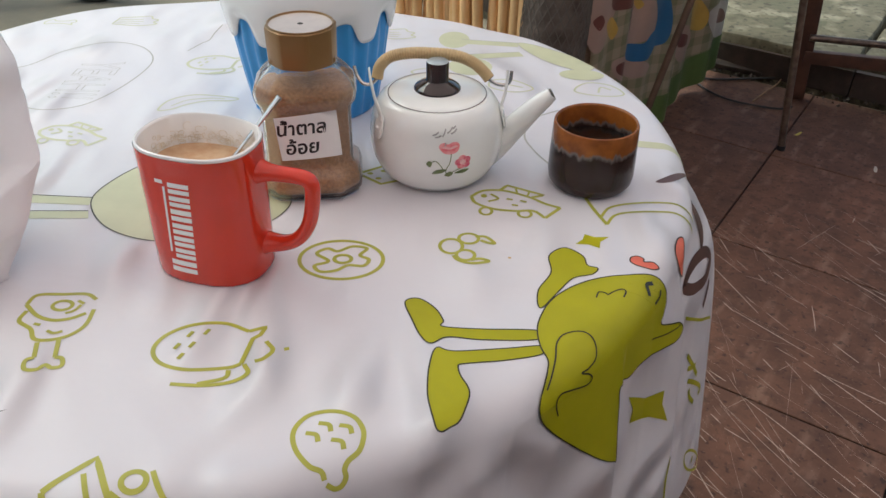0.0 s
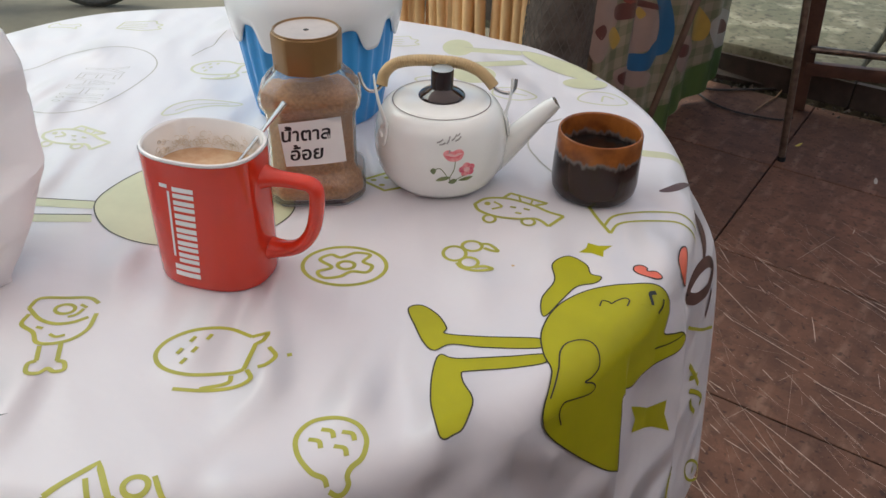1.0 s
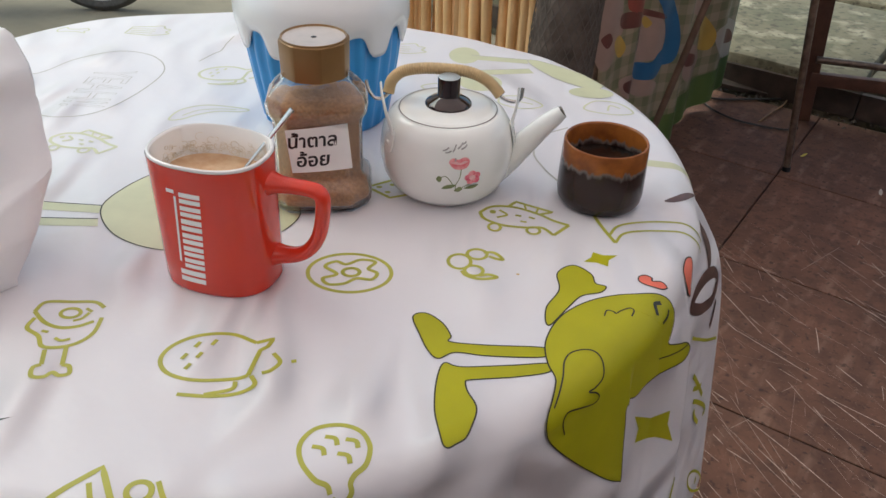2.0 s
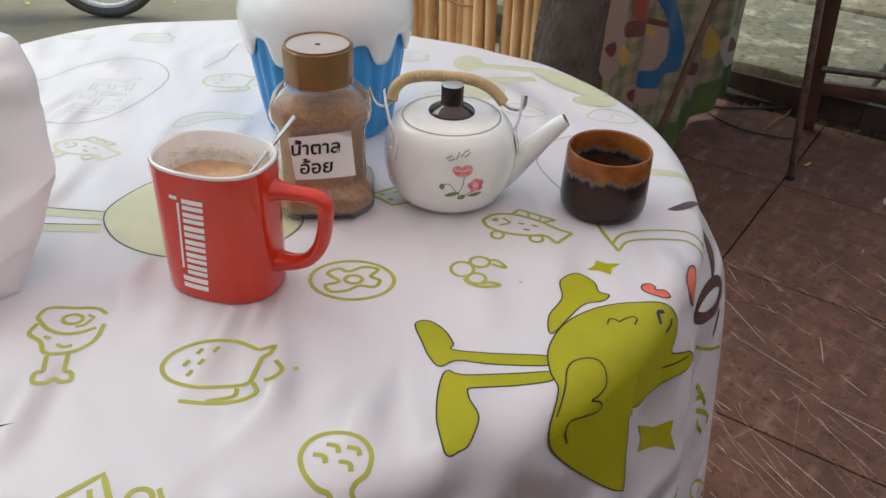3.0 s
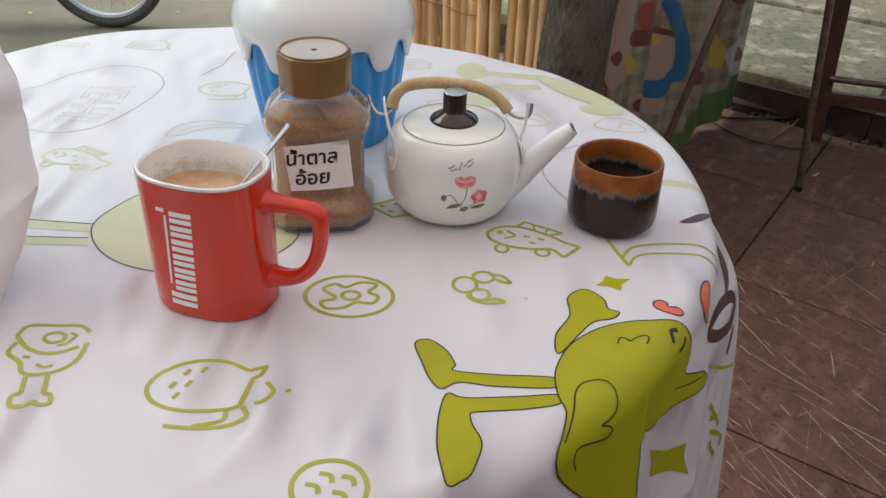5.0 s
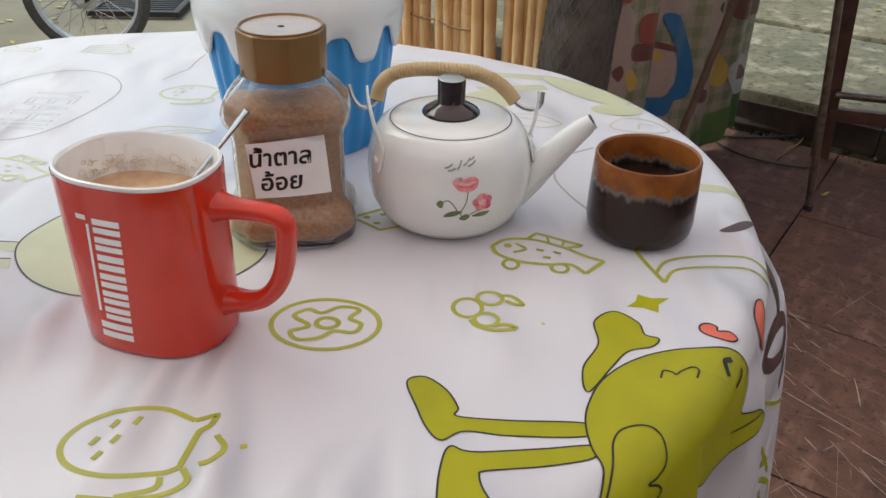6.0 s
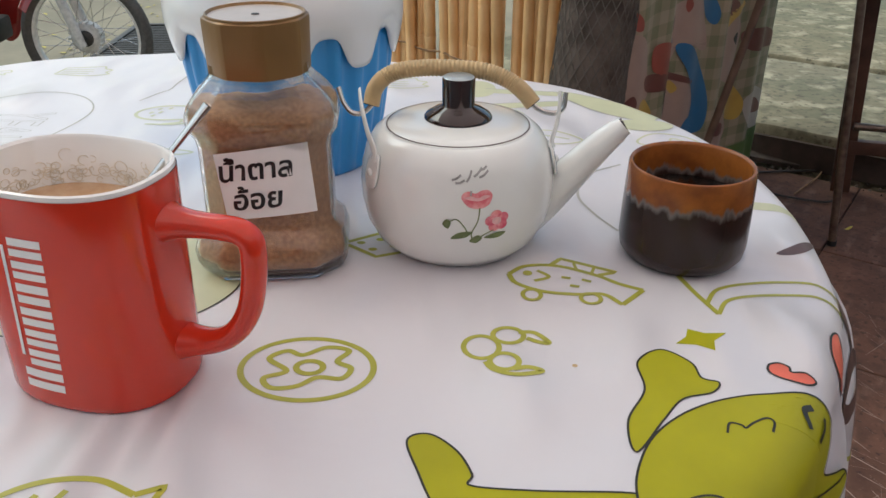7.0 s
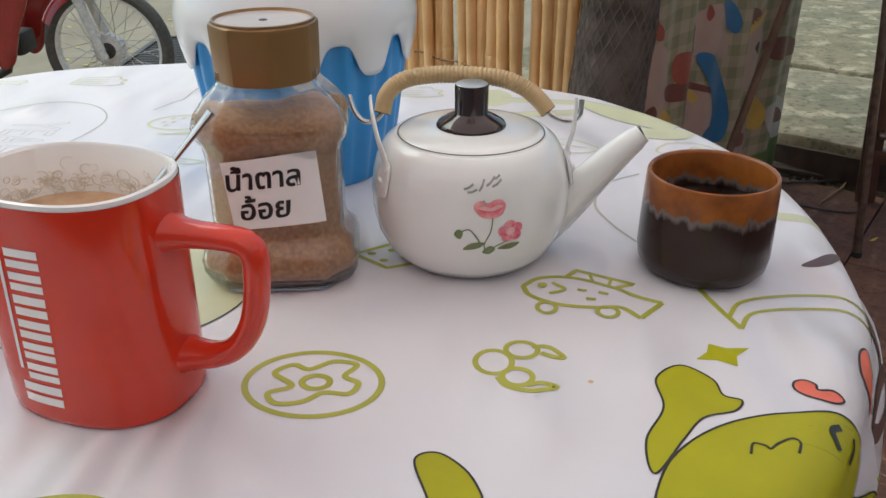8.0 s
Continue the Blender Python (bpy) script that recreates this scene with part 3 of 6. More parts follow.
def ring(x, y, mat=L):
    motif(x, y, 1.0, 0.0, [
        ("line", oval(0, 0, 0.0305, 0.0240, 16), W, True, mat, 0),
        ("line", [(-0.019, 0.006), (-0.012, 0.013), (-0.004, 0.010), (0.006, 0.017), (0.017, 0.015), (0.013, 0.006), (0.020, 0.001), (0.017, -0.007), (0.006, -0.007),
                  (-0.002, -0.014), (-0.013, -0.016), (-0.018, -0.009), (-0.009, -0.003)], W, True, mat, 0),
        ("line", oval(0.001, 0.0005, 0.0062, 0.0050, 10), W, True, mat, 0),
    ])


def cherries(x, y, mat=L):
    motif(x, y, 1.0, 0.0, [
        ("line", oval(-0.012, 0.002, 0.0085, 0.0095), W * 0.9, True, mat, 0),
        ("line", oval(0.001, 0.013, 0.0075, 0.0068), W * 0.9, True, mat, 0),
        ("line", oval(-0.001, -0.009, 0.0068, 0.0065), W * 0.9, True, mat, 0),
        ("line", [(0.006, 0.016), (0.014, 0.016), (0.0205, 0.008), (0.016, 0.008), (0.010, 0.011)], W, False, mat, 0),
        ("line", [(-0.010, -0.010), (-0.006, -0.016), (0.004, -0.019), (0.016, -0.016), (0.010, -0.013), (0.003, -0.015)], W, False, mat, 0),
    ])


def strawberry(x, y, scale=1.0, mat=L):
    motif(x, y, scale, 0.0, [
        ("line", [(0.018, 0.017), (0.0, 0.024), (-0.020, 0.021), (-0.034, 0.010), (-0.038, -0.004), (-0.030, -0.016), (-0.012, -0.021), (0.012, -0.018), (0.020, -0.014)], W, False, mat, 0),
        ("pline", [(0.018, 0.017), (0.028, 0.022), (0.026, 0.014), (0.022, 0.010), (0.020, -0.014)], W, False, mat, 0),
        ("line", [(0.031, 0.008), (0.037, 0.0), (0.033, -0.008), (0.028, -0.011)], W, False, mat, 0),
        ("line", [(0.022, -0.014), (0.026, -0.022), (0.018, -0.030), (0.002, -0.034), (-0.018, -0.034)], W, False, mat, 0),
        ("line", [(0.014, -0.020), (0.013, -0.027), (-0.002, -0.033)], W, False, mat, 0),
        ("pline", [(0.044, 0.001), (0.047, 0.002)], W, False, mat, 0),
    ] + [("pline", [(a, b), (a + 0.002, b + 0.0055)], W * 0.9, False, mat, 0) for a, b in ((-0.020, 0.009), (-0.010, 0.012), (-0.025, -0.003), (-0.016, -0.001), (-0.020, -0.012))])


def drumstick(x, y, mat=L):
    motif(x, y, 1.0, 0.0, [
        ("line", [(-0.0288, 0.0204), (-0.0257, 0.0310), (-0.0077, 0.0331), (0.0068, 0.0342), (0.0155, 0.0289)], W, False, mat, 0),
        ("line", [(-0.0288, 0.0204), (-0.0171, 0.0098), (-0.0052, 0.0056), (0.0055, 0.0077), (0.0142, 0.0140)], W, False, mat, 0),
        ("line", [(-0.0256, 0.0140), (-0.0259, 0.0034), (-0.0150, -0.0040), (-0.0082, -0.0135), (0.0029, -0.0135), (0.0128, -0.0082), (0.0186, 0.0024), (0.0179, 0.0183)], W, False, mat, 0),
        ("line", oval(-0.0045, 0.0210, 0.0065, 0.005), W * 0.9, True, mat, 0),
        ("line", [(0.0006, 0.0130), (0.0054, 0.0162), (0.0077, 0.0225)], W * 0.8, False, mat, 0),
        ("line", [(0.0039, 0.0268), (0.0092, 0.0236)], W * 0.8, False, mat, 0),
        ("line", [(-0.0152, 0.0013), (-0.0104, 0.0003)], W * 0.8, False, mat, 0),
        ("line", [(-0.0037, -0.0050), (0.0014, -0.0072), (0.0065, -0.0050)], W * 0.8, False, mat, 0),
        ("pline", [(-0.0048, -0.0167), (-0.0007, -0.0305)], W, False, mat, 0),
        ("pline", [(0.0073, -0.0125), (0.0120, -0.0294)], W, False, mat, 0),
        ("line", [(-0.0007, -0.0305), (-0.0046, -0.0337), (-0.0020, -0.0411), (0.0054, -0.0411), (0.0090, -0.0368), (0.0141, -0.0390), (0.0193, -0.0368), (0.0168, -0.0305), (0.0120, -0.0294)], W, False, mat, 0),
    ])


def bulb(x, y, mat=L):
    motif(x, y, 1.0, 0.0, [
        ("line", [(0.0031, -0.0222), (0.0005, -0.018), (-0.0066, -0.0159), (-0.0141, -0.0086), (-0.0185, 0.0014), (-0.0183, 0.0103), (-0.013, 0.019), (-0.0038, 0.0231), (0.006, 0.0232), (0.0148, 0.0188), (0.0201, 0.01), (0.0208, 0.0019), (0.0191, -0.0046), (0.0145, -0.01), (0.013, -0.0148), (0.0145, -0.0191), (0.013, -0.024), (0.0096, -0.026), (0.0047, -0.0244)], W, False, mat, 0),
    ] + [("line", [(a, b), (a + 0.006, b - 0.001), (a + 0.008, b - 0.006)], W, False, mat, 0) for a, b in ((-0.012, 0.006), (-0.006, 0.014), (0.006, 0.013), (0.003, 0.002))])


def star(x, y, mat=M_GREEN):
    tips = [(-0.0030, 0.0087), (0.0155, 0.0062), (0.0066, -0.0096), (-0.0113, -0.0050)]
    pts = []
    for p, q in zip(tips, tips[1:] + tips[:1]):
        pts += [p, ((p[0] + q[0]) * 0.36, (p[1] + q[1]) * 0.36)]
    motif(x, y, 1.0, 0.0, [("pfill", pts, 0, True, mat, 0)])


def cupcake(x, y, mat=M_PALE):
    motif(x, y, 1.0, 0.0, [
        ("pline", [(0.0, 0.018), (-0.026, 0.012), (-0.028, -0.010), (0.0, -0.014)], W * 0.65, False, mat, 0),
        ("pline", [(-0.024, 0.006), (0.004, 0.008)], W * 0.45, False, mat, 0),
        ("pline", [(-0.024, 0.0), (0.006, 0.001)], W * 0.45, False, mat, 0),
        ("pline", [(-0.024, -0.006), (0.004, -0.006)], W * 0.45, False, mat, 0),
        ("line", [(0.0, 0.018), (0.010, 0.020), (0.014, 0.012), (0.022, 0.008), (0.019, 0.0), (0.024, -0.006), (0.012, -0.012), (0.0, -0.014)], W * 0.65, False, mat, 0),
    ])


def banana(x, y, mat=M_PALE):
    motif(x, y, 1.0, 0.0, [
        ("line", [(-0.032, -0.014), (-0.028, 0.008), (-0.010, 0.022), (0.012, 0.023), (0.038, 0.018), (0.032, 0.012), (0.010, 0.010), (-0.008, 0.0), (-0.020, -0.012)], W * 0.65, True, mat, 0),
        ("line", [(-0.022, -0.004), (-0.010, 0.010), (0.010, 0.016), (0.026, 0.016)], W * 0.45, False, mat, 0),
    ])


def bone(x, y, mat=M_PALE):
    motif(x, y, 1.0, 0.0, [("line", [(-0.012, 0.008), (-0.006, 0.003), (0.006, 0.004), (0.014, 0.008), (0.018, 0.002), (0.014, -0.002), (0.016, -0.008), (0.006, -0.005), (-0.008, -0.006), (-0.016, -0.008), (-0.018, 0.0)], W * 0.55, True, mat, 0)])


fish(0.053, 0.5430)
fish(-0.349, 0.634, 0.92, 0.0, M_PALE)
ring(-0.0765, 0.4555)
cherries(0.015, 0.476)
strawberry(-0.1425, 0.3545)
strawberry(-0.262, 0.812, 0.85, M_PALE)
drumstick(-0.2505, 0.3690)
bulb(-0.0605, 0.2805)
star(0.108, 0.4922)
motif(0, 0, 1.0, 0.0, [("pfill", [(0.1991, 0.3724), (0.2345, 0.3885), (0.2604, 0.4125), (0.2727, 0.4055), (0.3050, 0.4071), (0.2644, 0.3860), (0.2303, 0.3617), (0.2215, 0.3709)], 0, True, M_GREEN, 0)])
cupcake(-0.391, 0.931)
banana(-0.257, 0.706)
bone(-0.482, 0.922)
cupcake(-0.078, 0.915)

# a printed game piece, an open book, the camera box at the near edge and loose marks
motif(-0.062, 0.582, 1.0, 0.0, [("pline", [(-0.018, 0.0), (0.003, -0.016), (0.024, -0.006), (0.004, 0.016)], W, True, L, 0)]
      + [("fill", oval(a, b, 0.0026, 0.0020, 8), 0, True, L, 0) for a, b in ((-0.008, 0.001), (0.003, 0.006), (0.0, -0.007), (0.012, -0.002))])
motif(0.124, 0.516, 1.0, 0.0, [
    ("line", [(-0.015, 0.046), (-0.008, 0.022), (0.0, 0.0)], W, False, L, 0),
    ("line", [(0.0, 0.0), (0.008, 0.014), (0.024, 0.020), (0.050, 0.022), (0.084, 0.020)], W * 0.8, False, L, 0),
    ("line", [(-0.004, 0.010), (0.006, 0.026), (0.028, 0.034), (0.054, 0.036), (0.088, 0.032)], W * 0.8, False, L, 0),
])
motif(-0.175, 0.245, 1.0, 0.0, [
    ("pline", [(-0.028, -0.006), (-0.007, 0.017), (0.008, -0.008), (0.010, -0.03)], W * 1.2, False, L, 0),
    ("pline", [(-0.028, -0.006), (-0.02, -0.03)], W * 1.2, False, L, 0),
    ("pline", [(-0.010, 0.006), (0.0, -0.016)], W, False, L, 0),
    ("line", oval(0.018, 0.003, 0.0065, 0.0060), W * 1.1, True, L, 0),
    ("line", [(0.007, -0.004), (0.016, -0.010), (0.022, -0.02)], W, False, L, 0),
    ("line", [(0.026, 0.010), (0.032, 0.0), (0.040, -0.01)], W, False, L, 0),
])
motif(0.0465, 0.4656, 1.0, 0.0, [("fill", oval(0, 0, 0.0013, 0.0012, 8), 0, True, M_GRIP, 0)], "speck")
motif(-0.300, 0.88, 1.0, 0.0, [("line", [(-0.005, -0.036), (0.004, -0.012), (0.010, 0.0), (0.010, 0.022), (0.012, 0.05)], W * 0.5, False, M_GREYLINE, 0)])
motif(0.190, 0.653, 1.0, 0.0, [("pfill", [(-0.030, 0.010), (0.030, 0.002), (0.032, -0.010), (-0.028, -0.003)], 0, True, M_PALE, 0)])
motif(0, 0, 1.0, 0.0, [("fill", [(0.1736, 0.5866), (0.1876, 0.5984), (0.2062, 0.6148), (0.2149, 0.6230), (0.1945, 0.5938), (0.1829, 0.5854)], 0, True, M_BROWN, 0)])
motif(0.226, 0.556, 1.0, 0.0, [("fill", [(-0.008, 0.034), (0.006, 0.020), (0.010, 0.0), (0.006, -0.014), (-0.002, 0.0), (-0.008, 0.016)], 0, True, M_BROWN, 0)])
motif(0.085, 0.66, 1.0, 0.0, [("line", [(0.016, 0.062), (-0.010, 0.040), (-0.020, 0.004), (-0.012, -0.026), (0.000, -0.050)], W * 0.6, False, M_GREYLINE, 0)])
motif(0.145, 0.775, 1.0, 0.0, [("line", [(-0.024, -0.006), (-0.010, 0.016), (0.014, 0.012), (0.026, -0.010), (0.004, -0.016)], W * 0.7, True, M_PALE, 0),
                               ("line", [(0.0, -0.008), (0.004, 0.006), (0.014, 0.0)], W * 0.7, False, M_PALE, 0)])
motif(0.052, 0.772, 1.0, 0.0, [("line", [(-0.016, 0.018), (0.006, 0.020), (0.026, 0.0), (0.006, -0.010), (-0.018, 0.0)], W * 0.7, True, M_PALE, 0),
                               ("line", [(-0.010, 0.012), (0.016, 0.002)], W * 0.7, False, M_PALE, 0)])
motif(-0.035, 0.80, 1.0, 0.0, [("line", [(-0.016, 0.006), (0.0, 0.016), (0.014, 0.006), (0.0, -0.008)], W * 0.7, True, M_PALE, 0)])

motif(0, 0, 1.0, 0.0, [("pfill", [(-0.290, 0.2770), (-0.259, 0.2900), (-0.2470, 0.2944), (-0.258, 0.2878), (-0.290, 0.2720)], 0, True, M_INK, 0)])

# two coral hearts
HEART = [(-0.009, -0.002), (-0.008, 0.004), (-0.003, 0.006), (0.001, 0.003), (0.001, -0.001), (0.008, 0.000), (0.012, -0.004), (0.006, -0.008), (-0.003, -0.007)]
motif(0.1445, 0.468, 1.0, 0.0, [("fill", HEART, 0, True, M_RED, 0), ("line", HEART, 0.0011, True, M_INK, 1)])
HEART_SIDE = [(0.1747, 0.4935), (0.1781, 0.5050), (0.1832, 0.5107), (0.1862, 0.5094), (0.1887, 0.4951), (0.1977, 0.4836), (0.1830, 0.4805), (0.1759, 0.4860)]
motif(0, 0, 1.0, 0.0, [("fill", HEART_SIDE, 0, True, M_RED, 0), ("line", HEART_SIDE, 0.0011, True, M_INK, 1)])
motif(0, 0, 1.0, 0.0, [("line", [(0.2489, 0.5586), (0.2282, 0.5290), (0.2143, 0.5034), (0.2116, 0.4879), (0.2186, 0.4870), (0.2420, 0.5063), (0.2633, 0.5362), (0.2671, 0.5569), (0.2656, 0.5709)], 0.0105, True, M_BROWN, 0), ("line", [(0.2800, 0.5560), (0.2860, 0.5440), (0.2900, 0.5300)], 0.008, False, M_BROWN, 0)])
motif(0, 0, 1.0, 0.0, [("line", [(0.2507, 0.4808), (0.2674, 0.4931), (0.3030, 0.5253), (0.3450, 0.5760)], W, False, M_GREEN, 0)])
motif(0, 0, 1.0, 0.0, [("line", points, W * 1.7, False, M_GREEN, 0) for points in ([(0.3092, 0.4838), (0.3315, 0.4960), (0.3749, 0.5195)], [(0.3300, 0.4850), (0.3439, 0.4988), (0.3526, 0.5121)], [(0.3513, 0.4870), (0.3716, 0.5052), (0.4152, 0.5425), (0.4168, 0.5324)], [(0.3701, 0.4924), (0.3854, 0.4959), (0.4081, 0.5104)])])
EYE = [(0.4901, 0.5142), (0.5398, 0.5641), (0.5627, 0.5782), (0.5699, 0.5701), (0.5318, 0.5220), (0.4979, 0.4941), (0.4760, 0.4910)]
motif(0, 0, 1.0, 0.0, [("line", EYE, W * 1.2, True, M_GREEN, 0), ("fill", oval(0.5216, 0.5313, 0.0050, 0.0050, 8), 0, True, M_GREEN, 0), ("line", [(0.3640, 0.4070), (0.3713, 0.3980), (0.3869, 0.3879), (0.4120, 0.3790)], W * 1.2, False, M_GREEN, 0)])

# the large olive figure lying across the near edge, as plain shapes with a thin dark outline
FOOT = [(-0.0261, 0.4085), (-0.0172, 0.4130), (-0.0056, 0.4035), (0.0008, 0.3905), (0.0008, 0.3843), (0.0261, 0.3832), (0.0635, 0.3840), (0.0620, 0.3749), (0.0262, 0.3725), (0.0045, 0.3740), (-0.0063, 0.3672), (-0.0135, 0.3745), (-0.0200, 0.3900)]
FOOT_LOW = [(-0.0042, 0.3597), (-0.0060, 0.3475), (-0.0064, 0.3349), (-0.0056, 0.3204), (-0.0032, 0.3090), (-0.0007, 0.3002), (0.0013, 0.2961), (0.0045, 0.2954), (0.0085, 0.2985), (0.0138, 0.3032), (0.0172, 0.3125), (0.0193, 0.3219), (0.0182, 0.3290), (0.0135, 0.3386), (0.0119, 0.3461), (0.0136, 0.3487), (0.0256, 0.3510), (0.0433, 0.3542), (0.0641, 0.3607), (0.0653, 0.3689), (0.0435, 0.3654), (0.0255, 0.3626), (0.0112, 0.3607), (0.0040, 0.3613), (-0.0012, 0.3637)]
BODY = [(0.0628, 0.3844), (0.0659, 0.3992), (0.0738, 0.4162), (0.0865, 0.4304), (0.1014, 0.4406), (0.1181, 0.4471), (0.1347, 0.4503), (0.1481, 0.4539), (0.1566, 0.4540), (0.1644, 0.4513), (0.1737, 0.4472), (0.1783, 0.4378), (0.1828, 0.4314), (0.1998, 0.4416), (0.2134, 0.4521), (0.2236, 0.4547), (0.2274, 0.4499), (0.2237, 0.4396), (0.2070, 0.4219), (0.1942, 0.4087), (0.1814, 0.3937), (0.1745, 0.3800), (0.1548, 0.3671), (0.1690, 0.3549), (0.1899, 0.3405), (0.2148, 0.3254), (0.2130, 0.3225), (0.1981, 0.3173), (0.1755, 0.3129), (0.1432, 0.3101), (0.1132, 0.3104), (0.0939, 0.3125), (0.0782, 0.3165), (0.0679, 0.3223), (0.0650, 0.3300), (0.0659, 0.3393), (0.0675, 0.3491), (0.0679, 0.3564), (0.0641, 0.3677)]
ARM = [(0.0662, 0.4075), (0.0656, 0.4272), (0.0759, 0.4492), (0.0759, 0.4703), (0.0884, 0.4815), (0.1008, 0.4716), (0.1031, 0.4600), (0.1103, 0.4566), (0.1055, 0.4490), (0.0915, 0.4434), (0.0806, 0.4284)]
for outline, level in ((FOOT, 0), (FOOT_LOW, 0), (ARM, 0), (BODY, 2)):
    motif(0, 0, 1.0, 0.0, [("fill", outline, 0, True, M_GREEN, level), ("line", outline, 0.0010, True, M_INK, level + 1)], "printed_figure")
motif(0, 0, 1.0, 0.0, [
    ("line", [(0.0922, 0.3237), (0.0806, 0.3304), (0.0804, 0.3374), (0.0897, 0.3432), (0.1037, 0.3508), (0.1064, 0.3566), (0.1007, 0.3577), (0.0933, 0.3555), (0.0979, 0.3602), (0.1022, 0.3676), (0.1021, 0.3742), (0.0992, 0.3813), (0.0941, 0.3848), (0.0865, 0.3841), (0.0788, 0.3797), (0.0745, 0.3711), (0.0728, 0.3587), (0.0707, 0.3481), (0.0682, 0.3363)], 0.0011, False, M_INK, 4),
    ("line", [(0.1053, 0.4214), (0.1079, 0.4279), (0.1125, 0.4269), (0.1139, 0.4251), (0.1178, 0.4286), (0.1242, 0.4323), (0.1268, 0.4304), (0.1245, 0.4243)], 0.0011, False, M_INK, 4),
    ("line", [(0.1463, 0.4348), (0.1439, 0.4427), (0.1492, 0.4467)], 0.0030, False, M_INK, 4),
    ("line", [(0.1578, 0.4460), (0.1580, 0.4406), (0.1541, 0.4326)], 0.0020, False, M_INK, 4),
    ("line", [(0.1789, 0.4156), (0.1966, 0.4296), (0.2097, 0.4426), (0.2163, 0.4520)], 0.0011, False, M_INK, 4),
], "printed_figure")

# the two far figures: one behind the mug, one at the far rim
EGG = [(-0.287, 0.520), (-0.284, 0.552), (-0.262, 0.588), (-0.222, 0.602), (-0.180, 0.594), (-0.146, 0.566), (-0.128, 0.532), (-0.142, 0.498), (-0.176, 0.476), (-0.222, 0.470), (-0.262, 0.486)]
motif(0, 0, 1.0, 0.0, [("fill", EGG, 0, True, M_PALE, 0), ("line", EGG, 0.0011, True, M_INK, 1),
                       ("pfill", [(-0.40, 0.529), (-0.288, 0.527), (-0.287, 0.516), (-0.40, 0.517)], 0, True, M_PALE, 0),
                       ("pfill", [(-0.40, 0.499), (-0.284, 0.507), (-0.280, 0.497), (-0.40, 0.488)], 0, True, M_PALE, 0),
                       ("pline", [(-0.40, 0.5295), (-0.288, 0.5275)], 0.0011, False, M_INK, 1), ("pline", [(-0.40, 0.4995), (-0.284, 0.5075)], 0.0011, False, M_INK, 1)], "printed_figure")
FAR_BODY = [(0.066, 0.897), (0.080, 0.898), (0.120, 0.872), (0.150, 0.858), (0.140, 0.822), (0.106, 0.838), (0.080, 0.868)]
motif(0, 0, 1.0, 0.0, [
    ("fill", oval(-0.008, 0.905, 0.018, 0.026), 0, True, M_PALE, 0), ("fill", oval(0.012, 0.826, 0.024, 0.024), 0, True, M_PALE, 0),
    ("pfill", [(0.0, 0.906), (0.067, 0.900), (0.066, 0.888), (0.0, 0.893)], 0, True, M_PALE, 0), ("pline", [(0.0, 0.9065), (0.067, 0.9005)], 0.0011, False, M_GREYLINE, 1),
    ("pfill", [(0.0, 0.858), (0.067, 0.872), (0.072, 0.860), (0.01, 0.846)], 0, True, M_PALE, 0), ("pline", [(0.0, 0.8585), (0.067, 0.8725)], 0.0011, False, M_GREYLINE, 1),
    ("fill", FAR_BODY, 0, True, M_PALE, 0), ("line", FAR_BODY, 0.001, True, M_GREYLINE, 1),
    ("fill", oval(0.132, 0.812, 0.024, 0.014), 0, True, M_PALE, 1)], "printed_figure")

# the word in its bubble
motif(0, 0, 1.0, 0.0, [("line", [(-0.50, 0.770), (-0.462, 0.788), (-0.440, 0.832), (-0.402, 0.862), (-0.360, 0.852), (-0.334, 0.812), (-0.340, 0.752), (-0.362, 0.700), (-0.395, 0.684), (-0.430, 0.690), (-0.50, 0.70)], 0.0014, False, M_GREYLINE, 0)], "speech_bubble")
word = writing("YEAH!!", 0.064, outline=0.0004)
spin = Matrix.Translation((-0.386, 0.757, 0)) @ Matrix.Rotation(radians(-90), 4, "Z") @ Matrix.Diagonal((0.50, 1.0, 1, 1))
bmesh.ops.transform(word, matrix=spin, verts=word.verts[:])
part("printed_word", cloth_on(word, PRINT_OFF), M_GREYLINE, tablecloth)


# ---- things on the table ----
def squircle(half, z, a, power=2.5):
    c, s = math.cos(a), math.sin(a)
    k = half / (abs(c) ** power + abs(s) ** power) ** (1 / power)
    return (k * c, k * s * 0.79, z)


mug = thing("mug", (-0.1654, 0.4494, ZT), "red square glazed coffee mug, white inside, holding milky coffee", "mug", turn=-14)
MUG_OUT = [(0.002, 0.0), (0.0384, 0.0), (0.0402, 0.0012), (0.0409, 0.004), (0.0411, 0.03), (0.0413, 0.06), (0.0416, 0.085), (0.0419, 0.0985)]


def mug_half(z):
    for (r0, z0), (r1, z1) in zip(MUG_OUT[3:], MUG_OUT[4:]):
        if z <= z1:
            return r0 + (r1 - r0) * (z - z0) / (z1 - z0)
    return MUG_OUT[-1][0]


sq = lambda a, r, z: squircle(r, z, a)
part("body", lathe(MUG_OUT, 96, sq), M_MUG, mug)
part("lining", lathe([(0.0416, 0.0985), (0.0413, 0.1003), (0.0400, 0.1008), (0.0388, 0.0996), (0.0377, 0.085), (0.0361, 0.06), (0.0345, 0.03), (0.032, 0.008), (0.002, 0.006)], 96, sq), M_WHITEGLAZE, mug, "white glazed lining and rim")
part("coffee", lathe([(0.001, 0.0780), (0.028, 0.0781), (0.0374, 0.0787)], 64, sq), M_COFFEE, mug, "milky coffee with foam marks")
rng = random.Random(3)
rings = []
